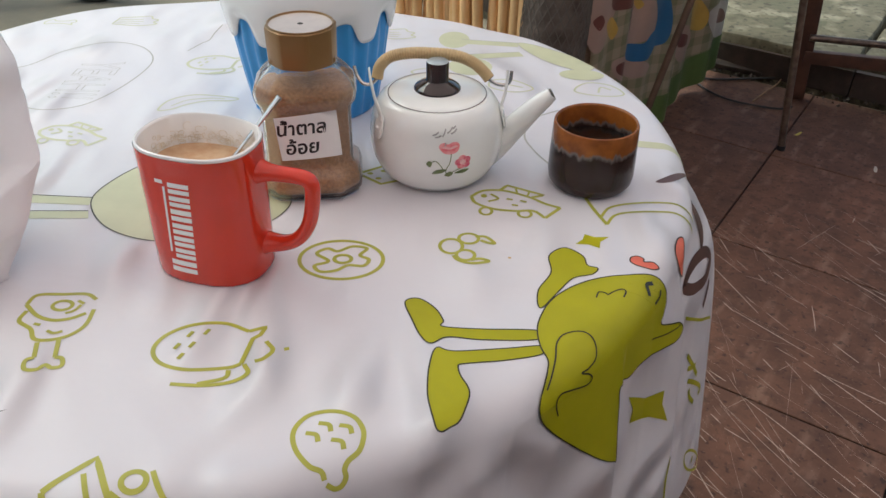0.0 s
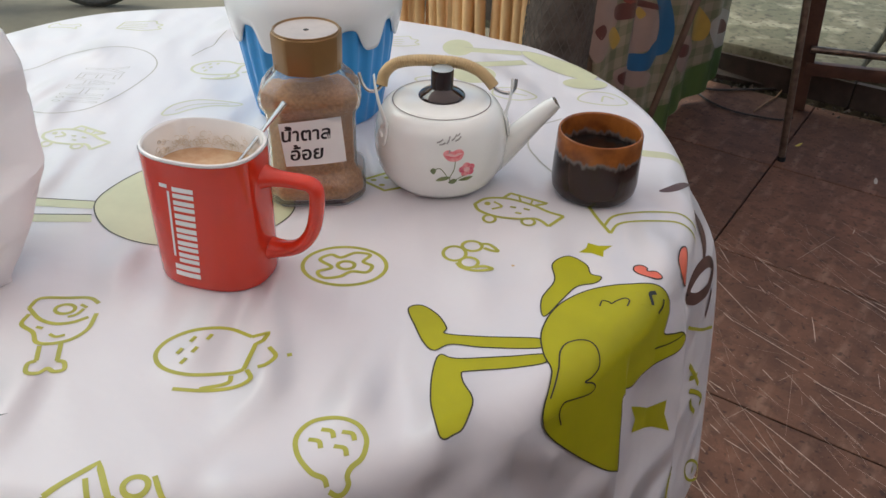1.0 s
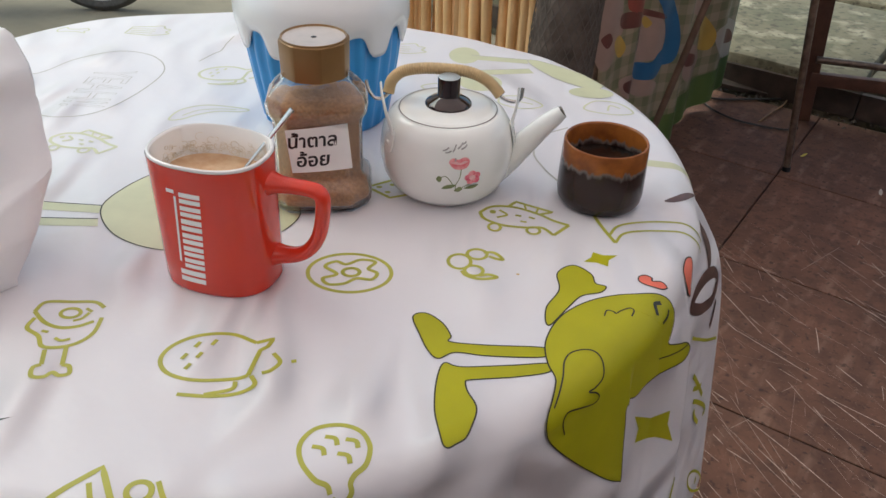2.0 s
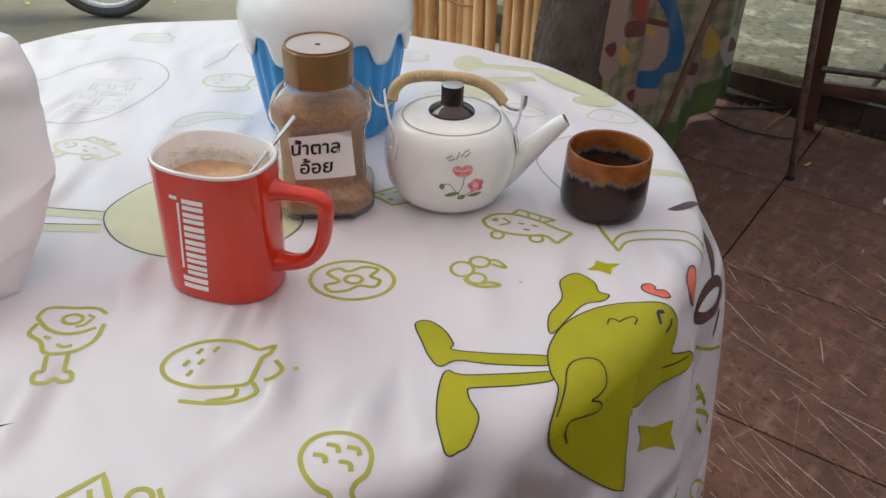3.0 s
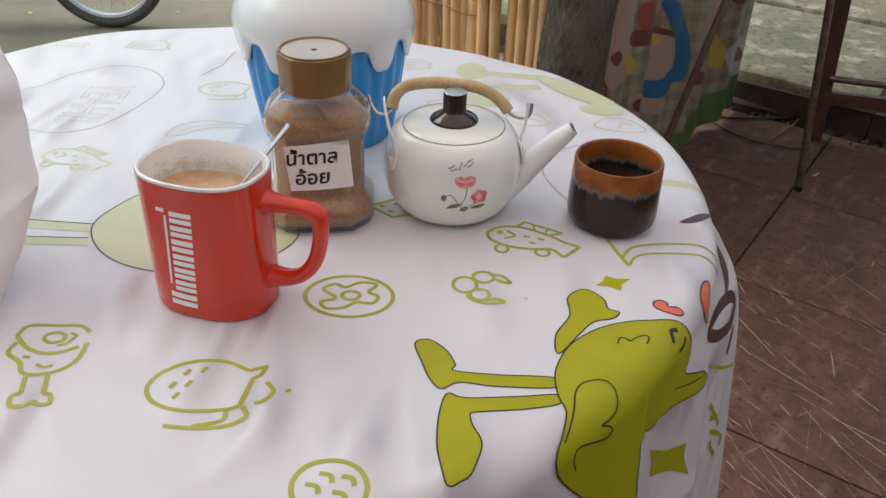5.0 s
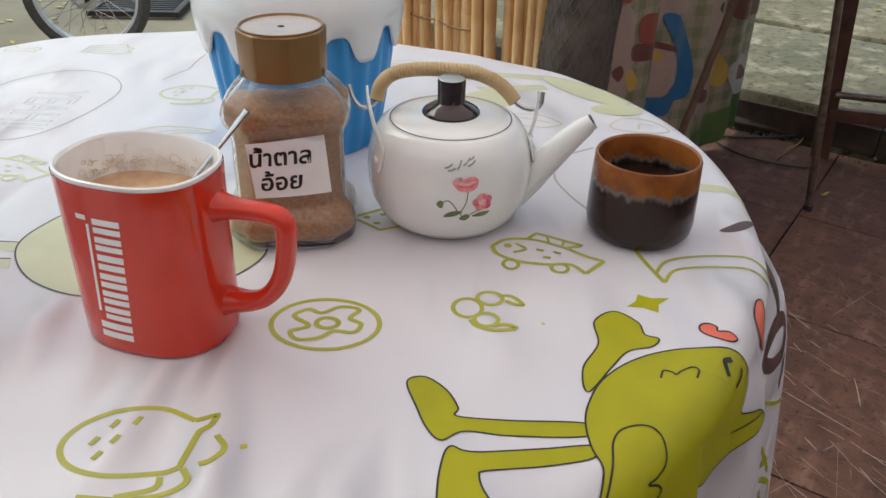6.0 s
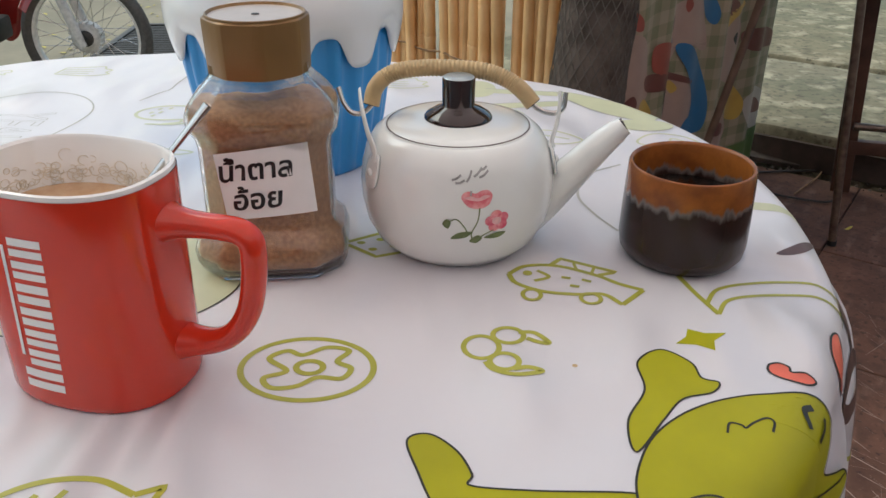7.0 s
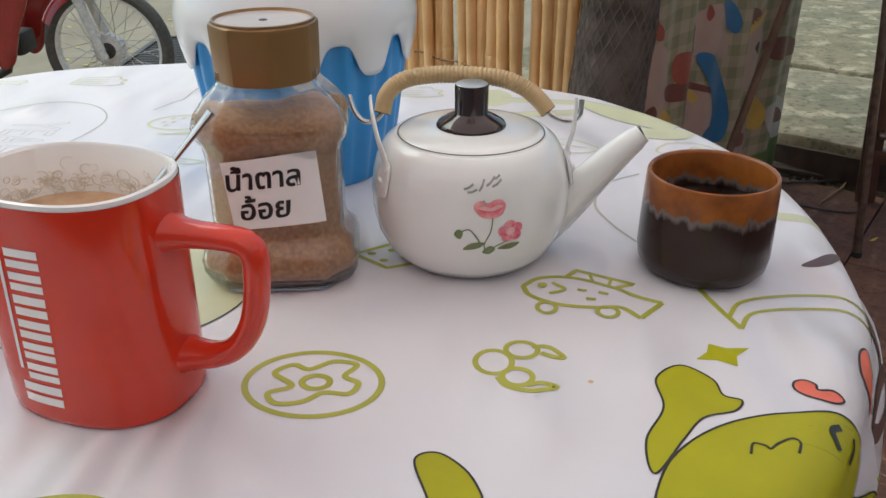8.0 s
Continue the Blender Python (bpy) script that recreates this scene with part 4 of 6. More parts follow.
for k in range(110):
    a = radians(rng.uniform(5, 185))
    r = rng.uniform(0.0012, 0.0038)
    z = 0.0792 + abs(rng.gauss(0, 0.0042)) + r * 0.5
    c = Vector(squircle(0.0369 + (z - 0.075) * 0.09, z, a))
    inward, side = Vector((-math.cos(a), -math.sin(a), 0)), Vector((-math.sin(a), math.cos(a), 0))
    start, sweep, wob = rng.uniform(0, 6.28), rng.uniform(3.6, 6.0), rng.uniform(0.7, 1.2)
    pts = [c + inward * 0.0004 + side * r * wob * math.cos(start + sweep * q / 12) + Vector((0, 0, 1)) * r * 0.8 * math.sin(start + sweep * q / 12) for q in range(13)]
    rings.append(tube(pts, 0.00011 + 0.00010 * rng.random(), 5))
part("foam_lace", joined(*rings), M_FOAM, mug, "dried tan foam rings inside the rim")
handle_line = curve_points([(0.0405, 0.003, 0.0792), (0.053, 0.003, 0.0796), (0.0675, 0.003, 0.0800), (0.0752, 0.003, 0.0786), (0.0782, 0.003, 0.0730), (0.0770, 0.003, 0.0575), (0.0732, 0.003, 0.0430), (0.0655, 0.003, 0.0312), (0.0550, 0.003, 0.0247), (0.0385, 0.003, 0.0217)], 6)
part("handle", tube(handle_line, lambda s: 0.0062 + 0.0042 * abs(2 * s - 1) ** 9, 20, flat=0.82, up=(0, 0, 1)), M_MUG, mug, sharp=60)


def on_mug(u, z, off=0.0004):
    """A place on the mug's front face, u metres to the right of its middle."""
    h = mug_half(z)
    a = -math.pi / 2 + u / h
    p = squircle(h + off, z, a)
    return Vector((p[0] * 1.0, p[1] * 1.0, z))


def mug_bar(u0, z0, u1, z1):
    lean = lambda z: -0.0030 - 0.07 * (0.05 - z)
    pts = [(u0, z0), (u1, z0), (u1, z1), (u0, z1)]
    return bend(flat_patch(pts, 0.004), lambda u, z: on_mug(u + lean(z), z))


bars = [mug_bar(-0.0095, 0.026, -0.0078, 0.078)]
z = 0.0100
for k, tall in enumerate((0.0108, 0.0088, 0.0088, 0.0094, 0.0100, 0.0088, 0.0090)):
    reach = -0.0095 if k == 0 else -0.0055
    bars += [mug_bar(reach, z, 0.0095, z + tall * 0.36), mug_bar(reach, z + tall * 0.52, 0.0095, z + tall * 0.90)]
    z += tall + 0.0012
bars.append(mug_bar(-0.0150, 0.0800, -0.0090, 0.0828))
part("logo", joined(*bars), M_WHITEGLAZE, mug, "white printed mark of plain bars running up the side")

spoon = thing("teaspoon", (-0.145, 0.466, ZT + 0.0807), "thin steel teaspoon standing in the red mug", "spoon")
tip = Vector((-0.1155, 0.478, 0.867)) - Vector((-0.145, 0.466, ZT + 0.0807))
low = Vector((-0.0386, -0.0260, -0.045))
part("stem", tube(curve_points([low, low.lerp(tip, 0.4), low.lerp(tip, 0.8), tip], 5), lambda s: 0.0017 + 0.0014 * s ** 3, 10, flat=0.6), M_STEEL, spoon)
part("bowl", tube([low + Vector((-0.004, -0.002, -0.014)), low + Vector((-0.003, -0.0015, -0.010)), low + Vector((-0.001, -0.0005, -0.004)), low], lambda s: (0.004, 0.008, 0.008, 0.0015)[min(3, int(s * 3.01))], 12, flat=0.35), M_STEEL, spoon)

# coffee jar with sugar
jar = thing("glass_jar", (-0.1160, 0.5655, ZT), "clear glass jar of brown sugar, bronze lid and handwritten label", "jar", turn=8)


def jar_shape(a, r, z):
    """A flattened octagon with softened corners, deeper at its foot."""
    deep = 0.74 + 0.12 * max(0.0, min(1.0, (0.027 - z) / 0.012))
    c, s = math.cos(a), math.sin(a)
    p = 5.0
    k = 1 / (abs(c) ** p + abs(s / deep) ** p) ** (1 / p)
    cut = (1 + deep) * 0.80 / (abs(c) + abs(s))
    k = min(k, cut)
    return (r * k * c, r * k * s, z)


JAR = [(0.002, 0.0), (0.0345, 0.0), (0.0385, 0.002), (0.0412, 0.008), (0.0418, 0.015), (0.0398, 0.0225), (0.0356, 0.027), (0.0347, 0.031), (0.0347, 0.071), (0.0356, 0.076), (0.0388, 0.081), (0.0398, 0.087), (0.0378, 0.093), (0.0325, 0.100), (0.0275, 0.1050), (0.0252, 0.1080), (0.0250, 0.1135)]
WALL = 0.0017
inside = [(r - WALL * (1.0 if z > 0.024 else 0.9), z) for r, z in JAR[3:]][::-1]
inside = [(r, z) for r, z in inside if z > 0.0075] + [(0.0345, 0.0038), (0.012, 0.0030), (0.002, 0.0030)]
glass = part("glass", lathe(JAR + [(0.0240, 0.1142)] + inside, 96, jar_shape), M_GLASS, jar, "clear pressed glass body", sharp=50)
glass.visible_shadow = False
fill = [(0.001, 0.0034), (0.012, 0.0034), (0.0340, 0.0043)] + [(r - WALL - 0.0006, z + 0.0004) for r, z in JAR if 0.0075 < z < 0.088]


def sugar_shape(a, r, z):
    x, y, z = jar_shape(a, r, z)
    if z > 0.0885:
        z += 0.004 * math.sin(a * 2 + 1) * (r / 0.035) + 0.0014 * noise.noise((x * 160, y * 160, 2.0)) + 0.0008 * noise.noise((x * 480, y * 480, 7.0))
    return (x, y, z)


part("sugar", lathe(fill + [(0.0362, 0.0890), (0.0345, 0.0902), (0.030, 0.0915), (0.024, 0.0926), (0.016, 0.0932), (0.008, 0.0934), (0.001, 0.0934)], 120, sugar_shape), M_SUGAR, jar, "coarse brown cane sugar filling the jar", sharp=180)


def lid_shape(a, r, z):
    """A round lid with eight shallow flats."""
    k = (a - 0.2) % (math.pi / 4) - math.pi / 8
    s = r * (0.4 + 0.6 * math.cos(math.pi / 8) / math.cos(k) + 0.025)
    return (s * math.cos(a), s * math.sin(a), z)


lid_bm = lathe([(0.0252, 0.1085), (0.0259, 0.1090), (0.0266, 0.1345), (0.0263, 0.1360), (0.0252, 0.1368)], 80, lid_shape)
lid = part("lid", lid_bm, M_LID, jar, "bronze-brown faceted plastic screw lid", sharp=14)
part("lid_rim", lathe([(0.0252, 0.1366), (0.0251, 0.1378), (0.0244, 0.1380), (0.0236, 0.1366)], 64), M_LID, lid)
part("lid_disc", lathe([(0.0238, 0.1366), (0.012, 0.1364), (0.0022, 0.1364)], 48), M_LIDTOP, lid, "worn pale disc in the lid's top")
part("lid_dot", lathe([(0.0022, 0.1365), (0.0016, 0.1368), (0.0003, 0.1369)], 24), M_ENGINE, lid)
FRONT = -0.0347 * 0.74


def on_label(x, z, off=0.0):
    return Vector((x, FRONT - 0.0009 - off + 0.0016 * (x / 0.025) ** 2, z))


LABEL = (0.0015, 0.0540)
turn_label = lambda x, z: (LABEL[0] + x * math.cos(radians(5)) - z * math.sin(radians(5)), LABEL[1] + x * math.sin(radians(5)) + z * math.cos(radians(5)))
label_bm = bend(flat_patch([(-0.0240, -0.0175), (0.0235, -0.0180), (0.0240, 0.0215), (-0.0245, 0.0195)], 0.006), lambda x, z: on_label(*turn_label(x, z)))
label = part("paper_label", label_bm, M_PAPER, jar, "white paper label with two handwritten words")
for word, x, z, size in (("น้ำตาล", -0.0045, 0.0090, 0.0160), ("อ้อย", -0.0060, -0.0075, 0.0165)):
    bm = writing(word, size * 0.94, weight=0.00034)
    for v in bm.verts:
        v.co += Vector((noise.noise((v.co.x * 260, v.co.y * 190, 1.0)), noise.noise((v.co.x * 220, v.co.y * 240, 5.0)), 0)) * 0.0005
    shear = Matrix(((1, 0.16, 0, 0), (0, 1, 0, 0), (0, 0, 1, 0), (0, 0, 0, 1)))
    bmesh.ops.transform(bm, matrix=shear, verts=bm.verts[:])
    part("handwriting", bend(bm, lambda a, b: on_label(*turn_label(x + a, z + b), 0.0003)), M_MARKER, label, "black marker handwriting", sharp=180)

# enamel teapot
pot = thing("teapot", (-0.0140, 0.5950, ZT), "small white enamel teapot with pink flower print and black knob", "teapot")
POT = [(0.002, 0.001), (0.0345, 0.0003), (0.0410, 0.0022), (0.0475, 0.0085), (0.0527, 0.019), (0.0552, 0.031), (0.0556, 0.041), (0.0545, 0.051), (0.0520, 0.0605), (0.0477, 0.0676), (0.0434, 0.0712), (0.0406, 0.0722), (0.0403, 0.0712)]
part("body", lathe([(r, z) for r, z in POT], 96), M_ENAMEL, pot, sharp=180)
pot_lid = part("lid", lathe([(0.0401, 0.0704), (0.0400, 0.0722), (0.0394, 0.0727), (0.034, 0.0740), (0.022, 0.0752), (0.010, 0.0764), (0.002, 0.0766)], 80), M_ENAMEL, pot, "white enamel lid with a dark seam", sharp=180)
part("seam", lathe([(0.04050, 0.0720), (0.0404, 0.0725), (0.0401, 0.0726), (0.0400, 0.0718)], 80), M_SEAM, pot, "dark seam around the lid")
knob = part("knob", lathe([(0.0192, 0.0752), (0.0192, 0.0762), (0.0180, 0.0778), (0.0135, 0.0806), (0.0098, 0.0822), (0.0090, 0.0830), (0.0092, 0.0975), (0.0088, 0.0984)], 48), M_KNOB, pot_lid, "glossy black bakelite knob", sharp=50)
part("knob_cap", lathe([(0.0088, 0.0984), (0.0080, 0.0990), (0.0040, 0.0988), (0.0002, 0.0988)], 40), M_KNOBTOP, pot_lid, "worn grey metal cap")
# the steam hole is a flat dark disc, its inner shade given by colour
part("steam_hole", lathe([(0.0001, 0.0), (0.0012, 0.0)], 12), M_KNOB, pot_lid, place=pose(-0.031, 0.012, 0.0737, 8, -12, 0))


def pot_radius(z):
    for (r0, z0), (r1, z1) in zip(POT[1:], POT[2:]):
        if z <= z1:
            return r0 + (r1 - r0) * (z - z0) / (z1 - z0)
    return POT[-2][0]


spout_line = curve_points([(0.036, 0.004, 0.014), (0.050, 0.004, 0.025), (0.066, 0.005, 0.042), (0.082, 0.006, 0.0595), (0.094, 0.007, 0.0705)], 6)
part("spout", tube(spout_line, lambda s: 0.0165 - 0.0102 * s ** 0.7 if s < 0.93 else 0.0062 - 0.006 * (s - 0.93), 28), M_ENAMEL, pot, "tapering white enamel spout", sharp=60)
# the spout is closed; a dark disc paints the shade in its mouth
part("spout_mouth", tube([spout_line[-1] - Vector((0.0006, 0, 0.0003)), spout_line[-1] + Vector((0.0005, 0, 0.0004))], 0.0046, 20), M_KNOB, pot, "chipped spout mouth, its shaded opening drawn as a dark disc")
LEAN = math.tan(radians(17))


def bail(x, z):
    """A place in the leaning plane of the bail handle."""
    return Vector((x, LEAN * (z - 0.055), z))


grip_line = curve_points([bail(-0.0500, 0.0790), bail(-0.0475, 0.0885), bail(-0.0390, 0.0958), bail(-0.0240, 0.0990), bail(-0.0060, 0.0995), bail(0.0140, 0.0982), bail(0.0280, 0.0936), bail(0.0365, 0.0875), bail(0.0420, 0.0815)], 40)
part("grip", tube(grip_line, lambda s: 0.0047 + (0.00026 * math.cos(s * 2 * math.pi * 64) if 0.20 < s < 0.80 else 0.0001), 14), M_GRIP, pot, "beige ribbed hose wrapped round the bail", sharp=180)
# dark discs on the closed grip paint the shade inside the hose ends
for end, nxt in ((grip_line[0], grip_line[3]), (grip_line[-1], grip_line[-4])):
    d = (end - nxt).normalized()
    part("hose_mouth", tube([end - d * 0.0004, end + d * 0.0004], 0.0044, 14), M_KNOB, pot, "dark disc in place of the shaded hose opening")
wire = curve_points([bail(-0.0690, 0.0880), bail(-0.0660, 0.0800), bail(-0.0610, 0.0745), bail(-0.0550, 0.0745), bail(-0.0500, 0.0790), bail(-0.0480, 0.0860)], 8)
part("bail_wire", tube(wire, 0.0015, 8), M_STEEL, pot, "bent steel bail wire")
wire = curve_points([bail(0.0380, 0.0860), bail(0.0420, 0.0810), bail(0.0480, 0.0775), bail(0.0550, 0.0770), bail(0.0590, 0.0800), bail(0.0600, 0.0880)], 8)
part("bail_wire", tube(wire, 0.0015, 8), M_STEEL, pot, "bent steel bail wire")


def on_pot(u, z, off=0.0004):
    """A place on the teapot's side, u metres round from its front."""
    r = pot_radius(z)
    a = -math.pi / 2 + u / 0.055
    return Vector(((r + off) * math.cos(a), (r + off) * math.sin(a), z))


# riveted plates on the shoulder carry the strap ears
for side, round_at, top in ((-1, -0.0535, (-0.0560, 0.0040, 0.0890)), (1, 0.0830, (0.0565, 0.0060, 0.0900))):
    pts = [(p.x, p.y) for p in curve_points([(-0.0062, 0.0485, 0), (-0.0030, 0.0450, 0), (0.0030, 0.0450, 0), (0.0062, 0.0485, 0), (0.0062, 0.0585, 0), (0.0035, 0.0632, 0), (-0.0035, 0.0632, 0), (-0.0062, 0.0585, 0)], 4, True)]
    ear = part("ear", bend(flat_patch(pts, 0.003), lambda u, z: on_pot(u + round_at, z, 0.0016)), M_ENAMEL, pot, "white enamel ear plate and strap", sharp=60)
    mod = ear.modifiers.new("thick", "SOLIDIFY")
    mod.thickness, mod.offset = 0.0012, 0
    a, b = on_pot(round_at, 0.0600, 0.0018), on_pot(round_at, 0.0645, 0.0035)
    end = Vector(top)
    line = curve_points([a, b, b.lerp(end, 0.35) + Vector((side * 0.0012, 0, 0)), b.lerp(end, 0.75) + Vector((side * 0.0010, 0, 0)), end], 6)
    part("strap", tube(line, lambda s: 0.0030 - 0.0010 * s, 14, flat=0.30, up=(side, -0.5, 0)), M_ENAMEL, ear, sharp=60)
    part("rivet", lathe([(0.0001, 0.0016), (0.0018, 0.0012), (0.0026, 0.0)], 16), M_ENAMEL, ear, place=look(on_pot(round_at, 0.0535, 0.0022), on_pot(round_at, 0.0535, -0.03)))


def decal(name, outline, mat, level=0, closed=True, width=0.0, label=""):
    pts = [(p.x, p.y) for p in curve_points([(a, b, 0) for a, b in outline], 6, closed)]
    bm = ribbon(pts, width, closed) if width else flat_patch(pts, 0.004)
    part(name, bend(bm, lambda u, z: on_pot(u, z, 0.00035 + 0.00025 * level)), mat, pot, label, sharp=180)


DX, DZ = 0.013, 0.0485
decal("printed_flower", [(DX - 0.0086, DZ + 0.0009), (DX - 0.0077, DZ + 0.0038), (DX - 0.0047, DZ + 0.0047), (DX - 0.0013, DZ + 0.0036), (DX + 0.0022, DZ + 0.0049), (DX + 0.0060, DZ + 0.0047), (DX + 0.0079, DZ + 0.0018), (DX + 0.0060, DZ - 0.0027), (DX + 0.0013, DZ - 0.0047), (DX - 0.0047, DZ - 0.0036)], M_POPPY, label="pink poppy print")
decal("printed_flower", [(DX - 0.0069, DZ + 0.0014), (DX - 0.0034, DZ + 0.0023), (DX, DZ + 0.0011), (DX + 0.0034, DZ + 0.0025), (DX + 0.0065, DZ + 0.0018), (DX + 0.0034, DZ + 0.0002), (DX, DZ - 0.0005), (DX - 0.0043, DZ + 0.0002)], M_PETAL, 1)
for q in range(5):
    a = 0.5 + q * 2 * math.pi / 5
    decal("printed_flower", oval(DX + 0.0108 + 0.0036 * math.cos(a), DZ - 0.0128 + 0.0034 * math.sin(a), 0.0033, 0.0030, 9), M_POPPY if q % 2 else M_PETALDARK, label="pink rose print" if q == 0 else "")
decal("printed_flower", oval(DX + 0.0104, DZ - 0.0126, 0.0026, 0.0022, 9), M_PETAL, 1)
decal("printed_stem", [(DX + 0.001, DZ - 0.0045), (DX, DZ - 0.012), (DX - 0.003, DZ - 0.019), (DX - 0.002, DZ - 0.0245)], M_LEAF, 0, False, 0.0007)
decal("printed_stem", [(DX - 0.0155, DZ - 0.0120), (DX - 0.011, DZ - 0.0105), (DX - 0.007, DZ - 0.015), (DX - 0.005, DZ - 0.019)], M_LEAF, 0, False, 0.0007)
decal("printed_stem", [(DX + 0.009, DZ - 0.018), (DX + 0.003, DZ - 0.021), (DX, DZ - 0.025)], M_LEAF, 0, False, 0.0007)
for outline in ([(DX - 0.0185, DZ - 0.0135), (DX - 0.0165, DZ - 0.0105), (DX - 0.0140, DZ - 0.0120), (DX - 0.0155, DZ - 0.0160)], [(DX - 0.014, DZ - 0.0225), (DX - 0.010, DZ - 0.0185), (DX - 0.003, DZ - 0.0180), (DX - 0.006, DZ - 0.0215)],
                [(DX + 0.004, DZ - 0.0225), (DX + 0.010, DZ - 0.0200), (DX + 0.0165, DZ - 0.0205), (DX + 0.012, DZ - 0.0235)], [(DX - 0.004, DZ - 0.0240), (DX, DZ - 0.0205), (DX + 0.003, DZ - 0.0225), (DX, DZ - 0.0255)]):
    decal("printed_leaf", outline, M_LEAF)
for a, b, c, d in ((-0.014, 0.018, -0.009, 0.0205), (-0.012, 0.0165, -0.007, 0.018), (-0.006, 0.017, -0.003, 0.0225), (-0.002, 0.0195, 0.003, 0.0235), (0.001, 0.0190, 0.0065, 0.0220), (0.002, 0.0225, 0.0060, 0.0240), (-0.004, 0.010, -0.0035, 0.0125)):
    decal("printed_mark", [(DX + a, DZ + b - 0.0075), (DX + (a + c) / 2, DZ + (b + d) / 2 - 0.0080), (DX + c, DZ + d - 0.0075)], M_DECALGREY, 0, False, 0.0011)

# stoneware cup
cup = thing("stoneware_cup", (0.1165, 0.5825, ZT), "handleless stoneware cup glazed amber over black, holding black coffee", "cup")
part("body", lathe([(0.001, 0.0005), (0.026, 0.0), (0.0315, 0.002), (0.0348, 0.0065), (0.0358, 0.013), (0.0356, 0.028), (0.0350, 0.046), (0.0346, 0.0555), (0.0340, 0.0568)], 80), M_CUP, cup, sharp=180)
part("lining", lathe([(0.0340, 0.0568), (0.0335, 0.0573), (0.0326, 0.0570), (0.0318, 0.0555), (0.0322, 0.040), (0.0322, 0.020), (0.028, 0.008), (0.001, 0.006)], 80), M_CUP, cup, "mottled amber glaze inside", sharp=180)
part("coffee", lathe([(0.0005, 0.0365), (0.0322, 0.0368)], 48), M_BREW, cup, "black coffee")

# cupcake-shaped container
tub = thing("cupcake_container", (-0.1403, 0.7300, ZT), "plastic cupcake-shaped container with a ribbed blue base and dripping white lid", "container")
part("base", lathe([(0.002, 0.0), (0.0585, 0.0), (0.0605, 0.003), (0.0660, 0.035), (0.0715, 0.072), (0.0745, 0.108)], 192, lambda a, r, z: ((r + 0.0016 * math.tanh(2.2 * math.sin(26 * a)) * min(1, z / 0.004)) * math.cos(a), (r + 0.0016 * math.tanh(2.2 * math.sin(26 * a)) * min(1, z / 0.004)) * math.sin(a), z)), M_BLUE, tub, "ribbed blue cup", sharp=60)


def icing(a, r, z):
    """The lid's lower rim hangs down in rounded drips."""
    k = max(0.0, 1 - (z - 0.088) / 0.028)
    wave = 0.15 * math.sin(3 * a) - math.cos(10 * a + 0.6)
    z += k * (0.0112 * math.tanh(1.8 * wave) + 0.002)
    return (r * math.cos(a), r * math.sin(a), z)


part("lid", lathe([(0.0755, 0.0885), (0.0768, 0.0880), (0.0780, 0.091), (0.0802, 0.098), (0.0820, 0.106), (0.0818, 0.114), (0.0788, 0.125), (0.0725, 0.134), (0.058, 0.148), (0.036, 0.158), (0.012, 0.162), (0.001, 0.162)], 192, icing), M_ICING, tub, "glossy white lid like dripping icing", sharp=180)

# white plastic bag at the table's side
bag = thing("plastic_bag", (-0.405, 0.505, ZT), "crumpled white plastic carrier bag standing on the cloth", "bag")


def bag_mesh():
    """A crumpled bag: flat panels between crooked folds, bulging at half height and leaning back."""
    rng = random.Random(11)
    # the edge towards the cups, from foot to top: offset in plan and height
    edge = [(0.114, -0.083, 0.0), (0.126, -0.073, 0.022), (0.132, -0.064, 0.036), (0.134, -0.049, 0.055), (0.139, -0.038, 0.071), (0.129, -0.022, 0.100), (0.124, -0.014, 0.112), (0.122, -0.009, 0.132), (0.107, 0.002, 0.156)]
    round_it = [(0.0, 0.0), (-0.040, 0.040), (-0.095, 0.070), (-0.160, 0.055), (-0.205, 0.0), (-0.190, -0.060), (-0.125, -0.085), (-0.062, -0.070), (-0.026, -0.030)]
    bm = bmesh.new()
    rings = []
    for i, (ex, ey, z) in enumerate(edge):
        k = 1.0 - 0.35 * (z / 0.156) ** 2
        ring = []
        for q, (x, y) in enumerate(round_it):
            loose = 0.0 if q == 0 else (0.002 if i == 0 else 0.007)
            lift = rng.uniform(-1, 1) * 0.006 if 0 < i < len(edge) - 1 and q else 0.0
            ring.append(bm.verts.new((ex + x * k + rng.uniform(-1, 1) * loose, ey + y * k + rng.uniform(-1, 1) * loose, z + lift - 0.012 * (i == len(edge) - 1) * math.sin(q * 1.3) ** 2)))
        rings.append(ring)
    n = len(round_it)
    for lo, hi in zip(rings, rings[1:]):
        for q in range(n):
            a, b, c, d = lo[q], lo[(q + 1) % n], hi[(q + 1) % n], hi[q]
            if rng.random() < 0.5:
                bm.faces.new((a, b, c))
                bm.faces.new((a, c, d))
            else:
                bm.faces.new((a, b, d))
                bm.faces.new((b, c, d))
    top = bm.verts.new((0.035, 0.005, 0.150))
    for q in range(n):
        bm.faces.new((rings[-1][q], rings[-1][(q + 1) % n], top))
    bmesh.ops.subdivide_edges(bm, edges=bm.edges[:], cuts=4, use_grid_fill=True)
    for _ in range(2):
        bmesh.ops.smooth_vert(bm, verts=[v for v in bm.verts if v.co.z > 0.002], factor=0.5, use_axis_x=True, use_axis_y=True, use_axis_z=True)
    for v in bm.verts:
        if v.co.z > 0.001:
            v.co += Vector((1, -1, 0.4)) * 0.0010 * noise.noise(v.co * 30) + Vector((1, -0.8, 0.2)) * 0.0045 * (0.3 - abs(noise.noise(Vector((v.co.x * 22 + v.co.z * 9, v.co.y * 22, v.co.z * 12)))))
    return bm


bag.matrix_basis = pose(-0.418, 0.500, ZT)
part("bag_body", bag_mesh(), M_BAG, bag, sharp=30)
